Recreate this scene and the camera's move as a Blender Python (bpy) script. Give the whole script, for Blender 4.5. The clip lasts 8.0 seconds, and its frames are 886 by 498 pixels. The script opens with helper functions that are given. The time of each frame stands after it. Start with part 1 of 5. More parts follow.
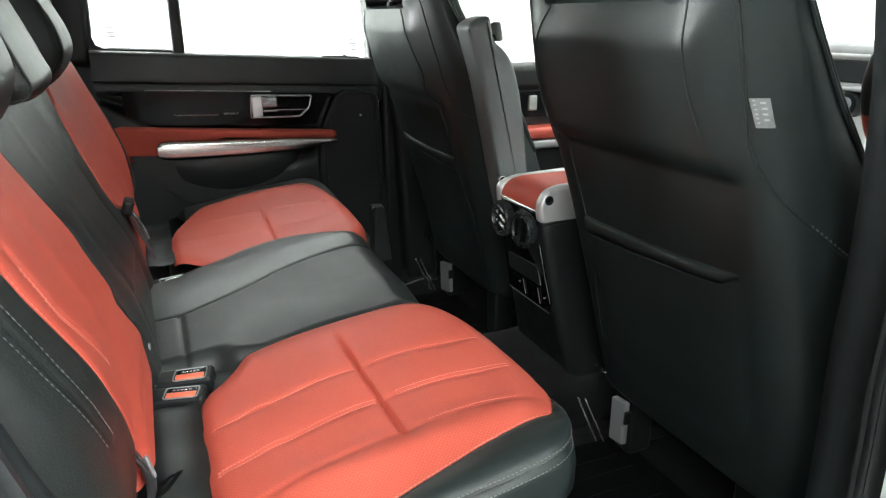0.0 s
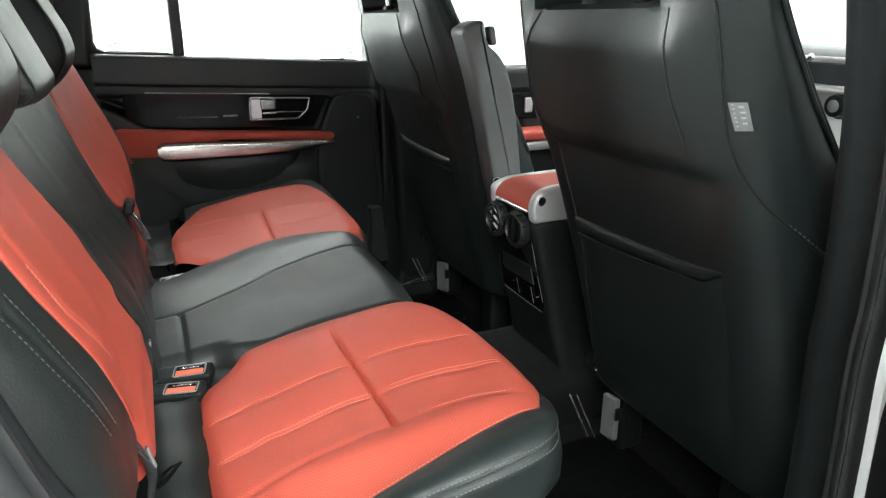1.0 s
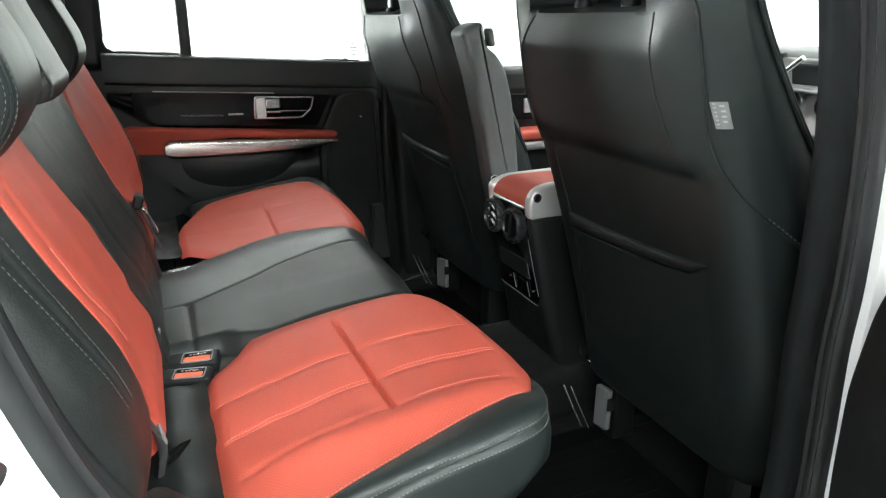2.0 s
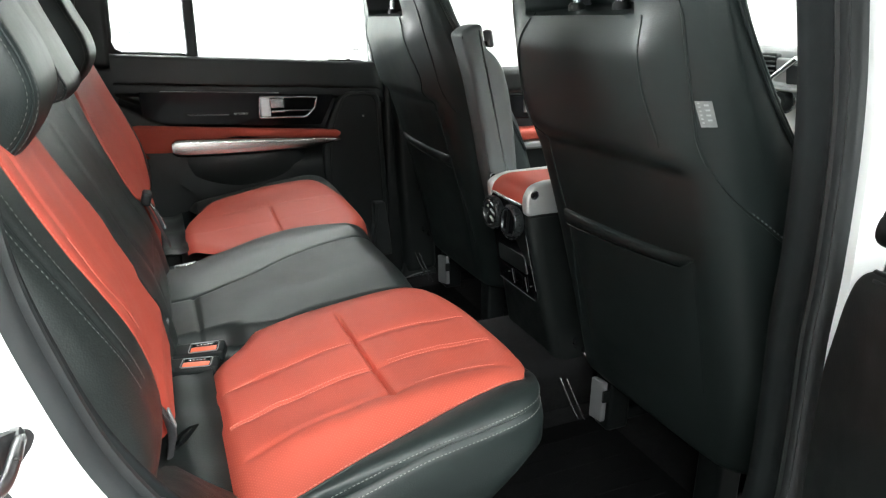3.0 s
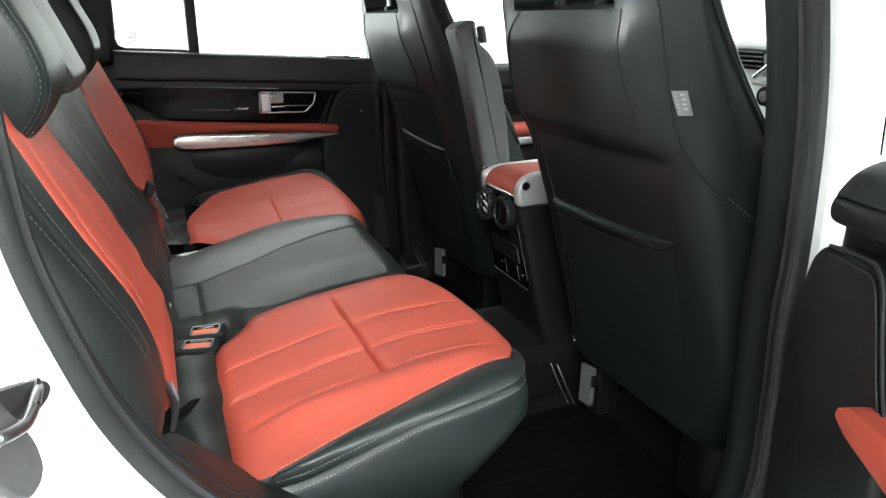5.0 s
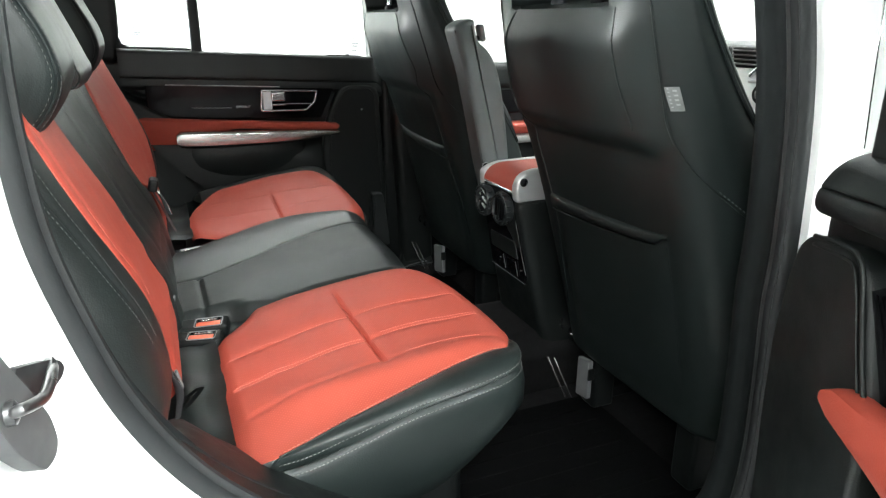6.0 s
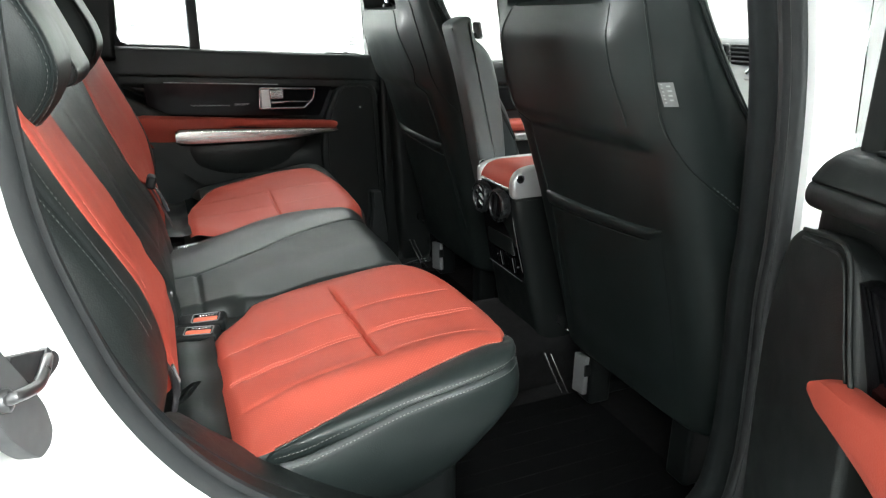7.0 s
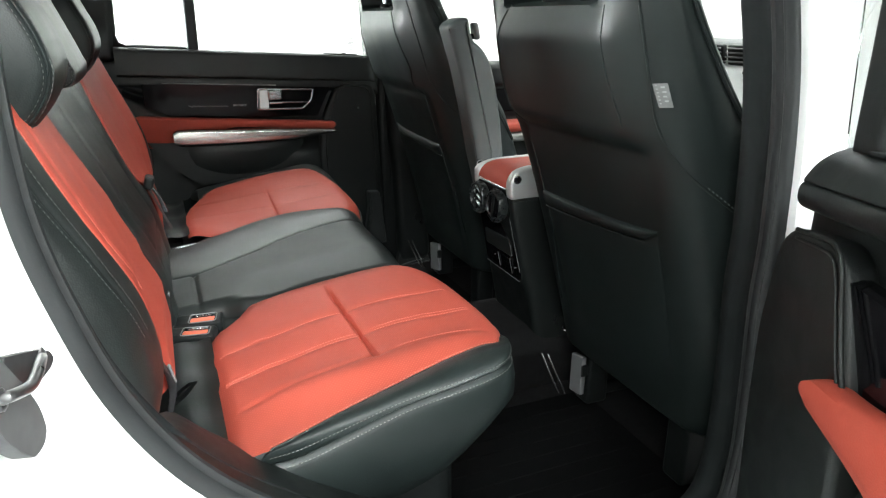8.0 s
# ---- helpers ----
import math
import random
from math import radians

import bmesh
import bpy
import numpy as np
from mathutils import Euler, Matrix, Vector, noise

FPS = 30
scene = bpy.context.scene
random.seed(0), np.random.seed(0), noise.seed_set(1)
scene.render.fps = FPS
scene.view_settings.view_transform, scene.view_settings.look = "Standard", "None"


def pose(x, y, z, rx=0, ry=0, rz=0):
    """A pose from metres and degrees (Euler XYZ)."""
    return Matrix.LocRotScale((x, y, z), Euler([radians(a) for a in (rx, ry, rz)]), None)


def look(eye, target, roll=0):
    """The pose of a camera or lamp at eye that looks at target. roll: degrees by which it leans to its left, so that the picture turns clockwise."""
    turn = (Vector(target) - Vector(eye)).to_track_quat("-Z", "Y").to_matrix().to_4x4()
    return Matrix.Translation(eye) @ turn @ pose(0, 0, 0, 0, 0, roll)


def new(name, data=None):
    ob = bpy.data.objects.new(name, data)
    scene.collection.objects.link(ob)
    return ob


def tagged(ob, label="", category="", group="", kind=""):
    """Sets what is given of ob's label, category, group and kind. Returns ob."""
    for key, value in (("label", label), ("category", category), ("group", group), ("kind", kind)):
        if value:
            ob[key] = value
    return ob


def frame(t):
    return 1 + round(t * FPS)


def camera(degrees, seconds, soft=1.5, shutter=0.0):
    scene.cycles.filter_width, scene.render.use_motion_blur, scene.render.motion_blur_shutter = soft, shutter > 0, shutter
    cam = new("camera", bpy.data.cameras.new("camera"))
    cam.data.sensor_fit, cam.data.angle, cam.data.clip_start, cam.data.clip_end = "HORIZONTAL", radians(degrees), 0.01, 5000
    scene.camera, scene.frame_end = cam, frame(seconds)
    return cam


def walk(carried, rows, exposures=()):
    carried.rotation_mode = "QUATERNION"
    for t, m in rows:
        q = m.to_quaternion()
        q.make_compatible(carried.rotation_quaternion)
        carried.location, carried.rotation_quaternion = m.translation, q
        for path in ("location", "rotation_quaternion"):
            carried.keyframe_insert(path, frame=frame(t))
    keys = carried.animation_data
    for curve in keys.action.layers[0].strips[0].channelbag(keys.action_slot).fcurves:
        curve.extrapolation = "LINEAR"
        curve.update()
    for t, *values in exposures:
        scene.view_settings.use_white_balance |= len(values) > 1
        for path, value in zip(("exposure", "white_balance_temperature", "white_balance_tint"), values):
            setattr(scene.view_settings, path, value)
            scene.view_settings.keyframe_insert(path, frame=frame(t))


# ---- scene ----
import functools

cam = camera(66.70, 8.0, soft=1.25)
# seconds, x, y, z, yaw, pitch, roll
PATH_ROWS = [
    (0.0, -0.2067, -1.0826, 1.3807, -23.369, -19.102, -0.152),
    (0.5, -0.2091, -1.0926, 1.3840, -23.369, -19.082, -0.169),
    (1.0, -0.2072, -1.1088, 1.3866, -23.370, -19.014, -0.158),
    (1.5, -0.2117, -1.1287, 1.3868, -23.323, -18.955, -0.004),
    (3.0, -0.2228, -1.1841, 1.3916, -22.797, -18.932, 0.054),
    (3.5, -0.2232, -1.1963, 1.3904, -22.700, -18.931, 0.015),
    (4.0, -0.2220, -1.2068, 1.3903, -22.670, -18.956, 0.016),
    (4.5, -0.2230, -1.2179, 1.3873, -22.685, -18.956, 0.025),
    (6.0, -0.2330, -1.2518, 1.3824, -22.656, -18.944, 0.089),
    (6.5, -0.2320, -1.2577, 1.3797, -22.633, -18.985, 0.084),
    (7.0, -0.2294, -1.2601, 1.3789, -22.635, -19.011, 0.082),
    (7.5, -0.2281, -1.2619, 1.3792, -22.617, -18.990, 0.061),
    (8.0, -0.2253, -1.2643, 1.3797, -22.638, -18.972, 0.053),
]
walk(cam, [(t, pose(x, y, z, 90 + pitch, 0, yaw) @ pose(0, 0, 0, 0, 0, roll)) for t, x, y, z, yaw, pitch, roll in PATH_ROWS],
     exposures=[(0.0, 0.56), (1.5, 0.56), (4.0, 0.53), (8.0, 0.46)])

# ---- light: a white photo studio with ceiling panels, and an added fill lamp ----
world = bpy.data.worlds.new("studio_world")
world.use_nodes = True
world.node_tree.nodes["Background"].inputs[0].default_value = (0.9, 0.95, 1.0, 1)
world.node_tree.nodes["Background"].inputs[1].default_value = 0.3
scene.world = world


def area(name, loc, target, sx, sy, watts, colour=(1, 0.985, 0.96)):
    data = bpy.data.lights.new(name, "AREA")
    data.shape, data.size, data.size_y, data.energy, data.color = "RECTANGLE", sx, sy, watts, colour
    ob = new(name, data)
    ob.matrix_world = look(loc, target)
    return ob


# Panels out of view, each sited and weighted to balance the cabin's light.
for lx, ly, size, watts in ((0.0, 2.9, 1.8, 85), (2.6, 0.6, 1.8, 160), (-1.6, -4.3, 2.2, 250), (1.3, -4.3, 2.8, 740), (5.2, -3.6, 1.8, 170)):
    area("ceiling_panel_light", (lx, ly, 3.52), (lx, ly, 0), size, size, watts, (0.955, 1, 0.985))
# Added fill lamp, unseen: brightens the front seats' upper backs through the tailgate.
area("seat_back_fill_light", (-5.9, 2.4, 2.0), (0, 0.6, 1.6), 3.0, 1.8, 3100, (0.955, 1, 0.985))


# ---- materials ----
def material(name, colour, rough=0.5, metal=0.0, spec=0.5, vary=0.12, scale=6.0, bump=0.0, bump_scale=400.0,
             kind="noise", coat=0.0, rough_vary=0.06, bump_dist=0.0009):
    m = bpy.data.materials.new(name)
    m.use_nodes = True
    nt = m.node_tree
    b = nt.nodes["Principled BSDF"]
    link = nt.links.new
    co = nt.nodes.new("ShaderNodeTexCoord").outputs["Object"]
    n1 = nt.nodes.new("ShaderNodeTexNoise")
    n1.inputs["Scale"].default_value, n1.inputs["Detail"].default_value = scale, 6
    link(co, n1.inputs["Vector"])
    ramp = nt.nodes.new("ShaderNodeMapRange")
    ramp.inputs["From Min"].default_value, ramp.inputs["From Max"].default_value = 0.3, 0.7
    ramp.inputs["To Min"].default_value, ramp.inputs["To Max"].default_value = 1 - vary, 1 + vary
    link(n1.outputs["Fac"], ramp.inputs["Value"])
    mul = nt.nodes.new("ShaderNodeVectorMath")
    mul.operation = "SCALE"
    mul.inputs[0].default_value = colour
    link(ramp.outputs["Result"], mul.inputs["Scale"])
    link(mul.outputs["Vector"], b.inputs["Base Color"])
    rr = nt.nodes.new("ShaderNodeMapRange")
    rr.inputs["From Min"].default_value, rr.inputs["From Max"].default_value = 0.3, 0.7
    rr.inputs["To Min"].default_value, rr.inputs["To Max"].default_value = rough - rough_vary, rough + rough_vary
    n2 = nt.nodes.new("ShaderNodeTexNoise")
    n2.inputs["Scale"].default_value, n2.inputs["Detail"].default_value = scale * 4.3, 4
    link(co, n2.inputs["Vector"])
    link(n2.outputs["Fac"], rr.inputs["Value"])
    link(rr.outputs["Result"], b.inputs["Roughness"])
    b.inputs["Metallic"].default_value = metal
    b.inputs["Specular IOR Level"].default_value = spec
    b.inputs["Coat Weight"].default_value = coat
    b.inputs["Coat Roughness"].default_value = 0.05
    if bump:
        bp = nt.nodes.new("ShaderNodeBump")
        bp.inputs["Strength"].default_value, bp.inputs["Distance"].default_value = bump, bump_dist
        if kind == "leather":
            v = nt.nodes.new("ShaderNodeTexVoronoi")
            v.inputs["Scale"].default_value = bump_scale
            warp = nt.nodes.new("ShaderNodeTexNoise")
            warp.inputs["Scale"].default_value = 9.0
            warp.inputs["Detail"].default_value = 3
            add = nt.nodes.new("ShaderNodeMath")
            add.operation = "MULTIPLY_ADD"
            add.inputs[1].default_value = 0.15
            link(co, v.inputs["Vector"])
            link(co, warp.inputs["Vector"])
            link(warp.outputs["Fac"], add.inputs[0])
            link(v.outputs["Distance"], add.inputs[2])
            link(add.outputs[0], bp.inputs["Height"])
        else:
            v = nt.nodes.new("ShaderNodeTexNoise")
            v.inputs["Scale"].default_value, v.inputs["Detail"].default_value = bump_scale, 5
            link(co, v.inputs["Vector"])
            link(v.outputs["Fac"], bp.inputs["Height"])
        link(bp.outputs["Normal"], b.inputs["Normal"])
    return m


def perforate(m, pitch=0.0050, depth=0.55):
    """Rows of pin holes over a leather."""
    nt = m.node_tree
    b = nt.nodes["Principled BSDF"]
    co = nt.nodes.new("ShaderNodeTexCoord").outputs["Object"]
    sep = nt.nodes.new("ShaderNodeSeparateXYZ")
    nt.links.new(co, sep.inputs[0])

    def node(op, a, bb=None):
        n = nt.nodes.new("ShaderNodeMath")
        n.operation = op
        for i, val in enumerate((a, bb)):
            if val is None:
                continue
            if isinstance(val, (int, float)):
                n.inputs[i].default_value = val
            else:
                nt.links.new(val, n.inputs[i])
        return n.outputs[0]

    u = node("MULTIPLY", sep.outputs[0], math.pi / pitch)
    w = node("MULTIPLY", sep.outputs[1], math.pi / pitch)
    dots = node("ABSOLUTE", node("MULTIPLY", node("SINE", node("ADD", u, w)), node("SINE", node("SUBTRACT", u, w))))
    hole = node("GREATER_THAN", dots, 0.80)
    mix = nt.nodes.new("ShaderNodeMix")
    mix.data_type = "RGBA"
    old = b.inputs["Base Color"].links[0].from_socket
    nt.links.new(node("MULTIPLY", hole, depth), mix.inputs["Factor"])
    nt.links.new(old, mix.inputs["A"])
    mix.inputs["B"].default_value = (0.54, 0.125, 0.085, 1)
    nt.links.new(mix.outputs["Result"], b.inputs["Base Color"])
    return m


RED = material("red_leather", (0.395, 0.066, 0.043), 0.52, spec=0.24, vary=0.05, scale=5, bump=0.16, bump_scale=620, kind="leather", rough_vary=0.03)
RED_PERF = perforate(material("red_perforated_leather", (0.395, 0.066, 0.043), 0.54, spec=0.24, vary=0.05, scale=5, bump=0.14, bump_scale=620, kind="leather", rough_vary=0.03))
BLACK = material("black_leather", (0.0120, 0.0168, 0.0164), 0.42, spec=0.30, vary=0.05, scale=5, bump=0.12, bump_scale=520, kind="leather", rough_vary=0.03)
GREY = material("dark_grey_leather", (0.0125, 0.0155, 0.0150), 0.40, spec=0.36, vary=0.05, scale=5, bump=0.13, bump_scale=520, kind="leather", rough_vary=0.03)
THREAD = material("pale_thread", (0.13, 0.13, 0.125), 0.8, vary=0.15, scale=60)
THREAD_RED = material("pink_thread", (0.50, 0.155, 0.115), 0.8, vary=0.15, scale=60)
PLASTIC = material("black_plastic", (0.0055, 0.0070, 0.0072), 0.48, spec=0.28, vary=0.12, scale=9, bump=0.25, bump_scale=900)
SOFT = material("soft_touch_trim", (0.0070, 0.0092, 0.0090), 0.46, spec=0.4, vary=0.12, scale=8, bump=0.25, bump_scale=700)
PIANO = material("piano_black", (0.006, 0.006, 0.007), 0.08, spec=0.20, vary=0.1, scale=5, rough_vary=0.02)
TRIM_DARK = material("matt_pillar_trim", (0.010, 0.0125, 0.013), 0.75, spec=0.18, vary=0.12, scale=9, bump=0.2, bump_scale=900)
CHROME = material("chrome", (0.7, 0.71, 0.72), 0.2, metal=0.9, vary=0.04, scale=14, rough_vary=0.02)
POLISHED = material("polished_aluminium", (0.44, 0.42, 0.41), 0.20, metal=1.0, vary=0.03, scale=14, rough_vary=0.02)
SATIN = material("satin_aluminium", (0.6, 0.6, 0.6), 0.36, metal=0.8, vary=0.04, scale=18, rough_vary=0.02)
SILVER = material("silver_plastic", (0.58, 0.59, 0.59), 0.36, metal=0.5, vary=0.04, scale=14, rough_vary=0.02)
PAINT = material("white_car_paint", (0.82, 0.83, 0.83), 0.16, spec=0.5, vary=0.02, scale=3, coat=1.0, rough_vary=0.03)
RUBBER = material("door_seal_rubber", (0.014, 0.0158, 0.0166), 0.45, spec=0.45, vary=0.15, scale=12, bump=0.15, bump_scale=300)
CARPET = material("black_carpet", (0.008, 0.008, 0.0085), 0.9, spec=0.2, vary=0.3, scale=40, bump=0.6, bump_scale=900)
MAT_RUBBER = material("rubber_mat", (0.0036, 0.0038, 0.004), 0.85, spec=0.06, vary=0.2, scale=20, bump=0.2, bump_scale=500)
ORANGE = material("orange_button", (0.62, 0.12, 0.06), 0.35, vary=0.05, scale=30)
GREY_PLASTIC = material("grey_plastic", (0.15, 0.154, 0.158), 0.45, vary=0.1, scale=20, bump=0.1, bump_scale=500)
LINING = material("headliner_cloth", (0.42, 0.42, 0.4), 0.9, spec=0.2, vary=0.08, scale=30, bump=0.3, bump_scale=900)
MARK = material("etched_mark", (0.035, 0.037, 0.037), 0.8, vary=0.1, scale=60)
LABEL = material("woven_grey_label", (0.17, 0.18, 0.18), 0.8, vary=0.15, scale=120, bump=0.3, bump_scale=700)
INK = material("label_print", (0.33, 0.34, 0.34), 0.8, vary=0.1, scale=60)
WHITE_WALL = material("white_studio_paint", (0.83, 0.84, 0.82), 0.7, spec=0.3, vary=0.02, scale=1.2, bump=0.1, bump_scale=120)
# Grey only to weaken bounce and reflections from the unseen south wall.
DIM_WALL = material("dimmed_studio_wall", (0.45, 0.455, 0.45), 0.7, spec=0.3, vary=0.04, scale=1.2, bump=0.1, bump_scale=120)
# Floor kept dark so that little light bounces up from it.
DARK_FLOOR = material("dimmed_studio_floor", (0.055, 0.057, 0.058), 0.4, spec=0.5, vary=0.05, scale=1.6, bump=0.04, bump_scale=60)
TRIM_GREY = material("grey_moulded_trim", (0.030, 0.034, 0.034), 0.42, spec=0.4, vary=0.10, scale=10, bump=0.2, bump_scale=800)
VENT = material("vent_plastic", (0.020, 0.023, 0.024), 0.30, spec=0.5, vary=0.08, scale=20)
# Soft trim made paler: light through the windscreen is put into the colour.
DASH = material("lit_dashboard_skin", (0.060, 0.063, 0.064), 0.55, spec=0.4, vary=0.08, scale=8, bump=0.3, bump_scale=600)
STRIKER_GREY = material("striker_plastic", (0.030, 0.031, 0.032), 0.55, spec=0.25, vary=0.12, scale=20)
COVER_GREY = material("cover_plastic", (0.085, 0.088, 0.090), 0.55, spec=0.25, vary=0.1, scale=20)
DULL_CHROME = material("dull_chrome", (0.2, 0.2, 0.205), 0.3, metal=0.9, vary=0.06, scale=30, rough_vary=0.03)
# Screen base is lifted to carry part of the glass's reflection.
SCREEN = material("reflecting_screen", (0.055, 0.062, 0.066), 0.12, vary=0.1, scale=8, rough_vary=0.02)
# Dark grey leather with the light on the folded armrest put into its base.
GREY_LIT = material("lit_grey_leather", (0.072, 0.080, 0.080), 0.42, spec=0.5, vary=0.05, scale=5, bump=0.15, bump_scale=520, kind="leather", rough_vary=0.03)
WEBBING = material("belt_webbing", (0.03, 0.03, 0.032), 0.6, vary=0.2, scale=50, bump=0.4, bump_scale=800)

GLASS = bpy.data.materials.new("tinted_car_glass")
GLASS.use_nodes = True
gb = GLASS.node_tree.nodes["Principled BSDF"]
gb.inputs["Base Color"].default_value = (0.94, 0.965, 0.95, 1)
gb.inputs["Roughness"].default_value = 0.0
gb.inputs["IOR"].default_value = 1.45
gb.inputs["Transmission Weight"].default_value = 1.0


# ---- building helpers ----
def part(name, bm, mat, parent=None, label="", smooth=True, kind=""):
    bmesh.ops.recalc_face_normals(bm, faces=bm.faces)
    for e in bm.edges:
        if len(e.link_faces) == 2 and e.calc_face_angle(0) > 0.87:
            e.smooth = False
    me = bpy.data.meshes.new(name)
    bm.to_mesh(me)
    bm.free()
    me.materials.append(mat)
    for p in me.polygons:
        p.use_smooth = smooth
    ob = new(name, me)
    ob.parent = parent
    if smooth and len(me.polygons) < 400:
        wn = ob.modifiers.new("even_normals", "WEIGHTED_NORMAL")
        wn.keep_sharp, wn.weight = True, 90
    return tagged(ob, label, kind=kind)


def thing(name, label, category, group="", kind="", at=(0, 0, 0)):
    ob = new(name)
    ob.empty_display_size = 0.05
    return tagged(ob, label, category, group, kind)


def grid(rows, closed=False, bm=None):
    """A skin over rows of points; closed joins each row's ends."""
    bm = bm or bmesh.new()
    vs = [[bm.verts.new(p) for p in r] for r in rows]
    for a, b in zip(vs, vs[1:]):
        n = len(a)
        for i in range(n if closed else n - 1):
            j = (i + 1) % n
            bm.faces.new((a[i], a[j], b[j], b[i]))
    return bm


def capped(rows, bm=None):
    """A closed loft with both ends filled."""
    bm = bm or bmesh.new()
    vs = [[bm.verts.new(p) for p in r] for r in rows]
    n = len(vs[0])
    for a, b in zip(vs, vs[1:]):
        for i in range(n):
            j = (i + 1) % n
            bm.faces.new((a[i], a[j], b[j], b[i]))
    bm.faces.new(vs[0][::-1])
    bm.faces.new(vs[-1])
    return bm


def box(size, loc=(0, 0, 0), bevel=0.004, segs=2, turn=(0, 0, 0), bm=None):
    bm = bm or bmesh.new()
    made = bmesh.ops.create_cube(bm, size=1.0)["verts"]
    bmesh.ops.scale(bm, vec=size, verts=made)
    edges = list({e for v in made for e in v.link_edges})
    if bevel:
        out = bmesh.ops.bevel(bm, geom=edges, offset=min(bevel, 0.49 * min(size)), segments=segs, profile=0.5, affect="EDGES")
        made = list({v for f in out["faces"] for v in f.verts} | {v for v in made if v.is_valid})
    bmesh.ops.transform(bm, matrix=pose(*loc, *turn), verts=made)
    return bm


def inset(outline, by):
    """The closed outline drawn in by a distance."""
    pts = [Vector((p[0], p[1])) for p in outline]
    n = len(pts)
    turn = sum(pts[i].x * pts[(i + 1) % n].y - pts[(i + 1) % n].x * pts[i].y for i in range(n))
    out = []
    for i, p in enumerate(pts):
        d = pts[(i + 1) % n] - pts[i - 1]
        nrm = Vector((-d.y, d.x)).normalized() * (1 if turn > 0 else -1)
        out.append(p + nrm * by)
    return out


def prism(outline, depth, bevel=0.003, segs=2):
    """A plate with the outline in x and z, from y = 0 to y = depth, edges rounded."""
    steps = [(bevel * (1 - math.sin(a)), bevel * (1 - math.cos(a))) for a in [k * math.pi / 2 / segs for k in range(segs + 1)]] if bevel else [(0, 0)]
    rows = [[(p.x, y, p.y) for p in inset(outline, ins)] for ins, y in steps]
    rows += [[(p.x, depth - y, p.y) for p in inset(outline, ins)] for ins, y in reversed(steps)]
    return capped(rows)


def rounded(points, r, n=5):
    """The closed polygon with its corners rounded."""
    out = []
    m = len(points)
    for i in range(m):
        p, a, b = (Vector(points[k % m]) for k in (i, i - 1, i + 1))
        da, db = (a - p), (b - p)
        rr = min(r, da.length * 0.45, db.length * 0.45)
        s, e = p + da.normalized() * rr, p + db.normalized() * rr
        for k in range(n + 1):
            t = k / n
            out.append(tuple(s * (1 - t) ** 2 + p * 2 * t * (1 - t) + e * t * t))
    return out


def spline(points, n=8, closed=False):
    """A smooth line through the points."""
    pts = [Vector(p) for p in points]
    m = len(pts)
    out = []
    for i in range(m if closed else m - 1):
        if closed:
            p0, p1, p2, p3 = pts[i - 1], pts[i], pts[(i + 1) % m], pts[(i + 2) % m]
        else:
            p0, p1, p2, p3 = pts[max(i - 1, 0)], pts[i], pts[i + 1], pts[min(i + 2, m - 1)]
        for k in range(n):
            t = k / n
            out.append(0.5 * (2 * p1 + (p2 - p0) * t + (2 * p0 - 5 * p1 + 4 * p2 - p3) * t * t + (3 * p1 - p0 - 3 * p2 + p3) * t ** 3))
    if not closed:
        out.append(pts[-1])
    return out


def tube(points, r, sides=8, closed=False, bm=None, flat=1.0):
    bm = bm or bmesh.new()
    pts = [Vector(p) for p in points]
    rows = []
    up = Vector((0, 0, 1))
    for i, p in enumerate(pts):
        a = pts[i - 1] if (i or closed) else p
        b = pts[(i + 1) % len(pts)] if (closed or i + 1 < len(pts)) else p
        d = (b - a).normalized()
        s = d.cross(up)
        s = s.normalized() if s.length > 1e-4 else Vector((1, 0, 0))
        u = s.cross(d)
        rows.append([p + (s * math.cos(k * 2 * math.pi / sides) + u * math.sin(k * 2 * math.pi / sides) * flat) * r for k in range(sides)])
    if closed:
        rows.append(rows[0])
        return grid(rows, True, bm)
    return capped(rows, bm)


def stitches(points, length=0.0042, gap=0.0022, w=0.0007, lift=(0, 0, 0.0006), bm=None):
    """A row of short threads along a line."""
    bm = bm or bmesh.new()
    pts = [Vector(p) + Vector(lift) for p in points]
    run = [0.0]
    for a, b in zip(pts, pts[1:]):
        run.append(run[-1] + (b - a).length)

    def at(s):
        for i in range(len(pts) - 1):
            if run[i + 1] >= s:
                return pts[i].lerp(pts[i + 1], (s - run[i]) / max(run[i + 1] - run[i], 1e-9))
        return pts[-1]

    s = 0.0
    while s + length < run[-1]:
        a, b = at(s), at(s + length)
        d = (b - a).normalized()
        side = d.cross(Vector((0.1, 0.2, 1))).normalized() * w
        up = side.cross(d).normalized() * w
        mid = (a + b) / 2
        ring = [[bm.verts.new(p + o) for o in (side, up, -side, -up)] for p in (a, mid + up * 0.8, b)]
        for x, y in zip(ring, ring[1:]):
            for k in range(4):
                bm.faces.new((x[k], x[(k + 1) % 4], y[(k + 1) % 4], y[k]))
        s += length + gap
    return bm


def lathe(profile, loc, axis="x", n=32, bm=None):
    """Turns a profile of (along, radius) about an axis through loc."""
    rows = []
    for a, r in profile:
        row = []
        for k in range(n):
            c, s = math.cos(k * 2 * math.pi / n) * r, math.sin(k * 2 * math.pi / n) * r
            p = {"x": (a, c, s), "y": (c, a, s), "z": (c, s, a)}[axis]
            row.append(Vector(p) + Vector(loc))
        rows.append(row)
    return capped(rows, bm)


def smooth_step(a, b, x):
    t = min(max((x - a) / (b - a), 0), 1)
    return t * t * (3 - 2 * t)


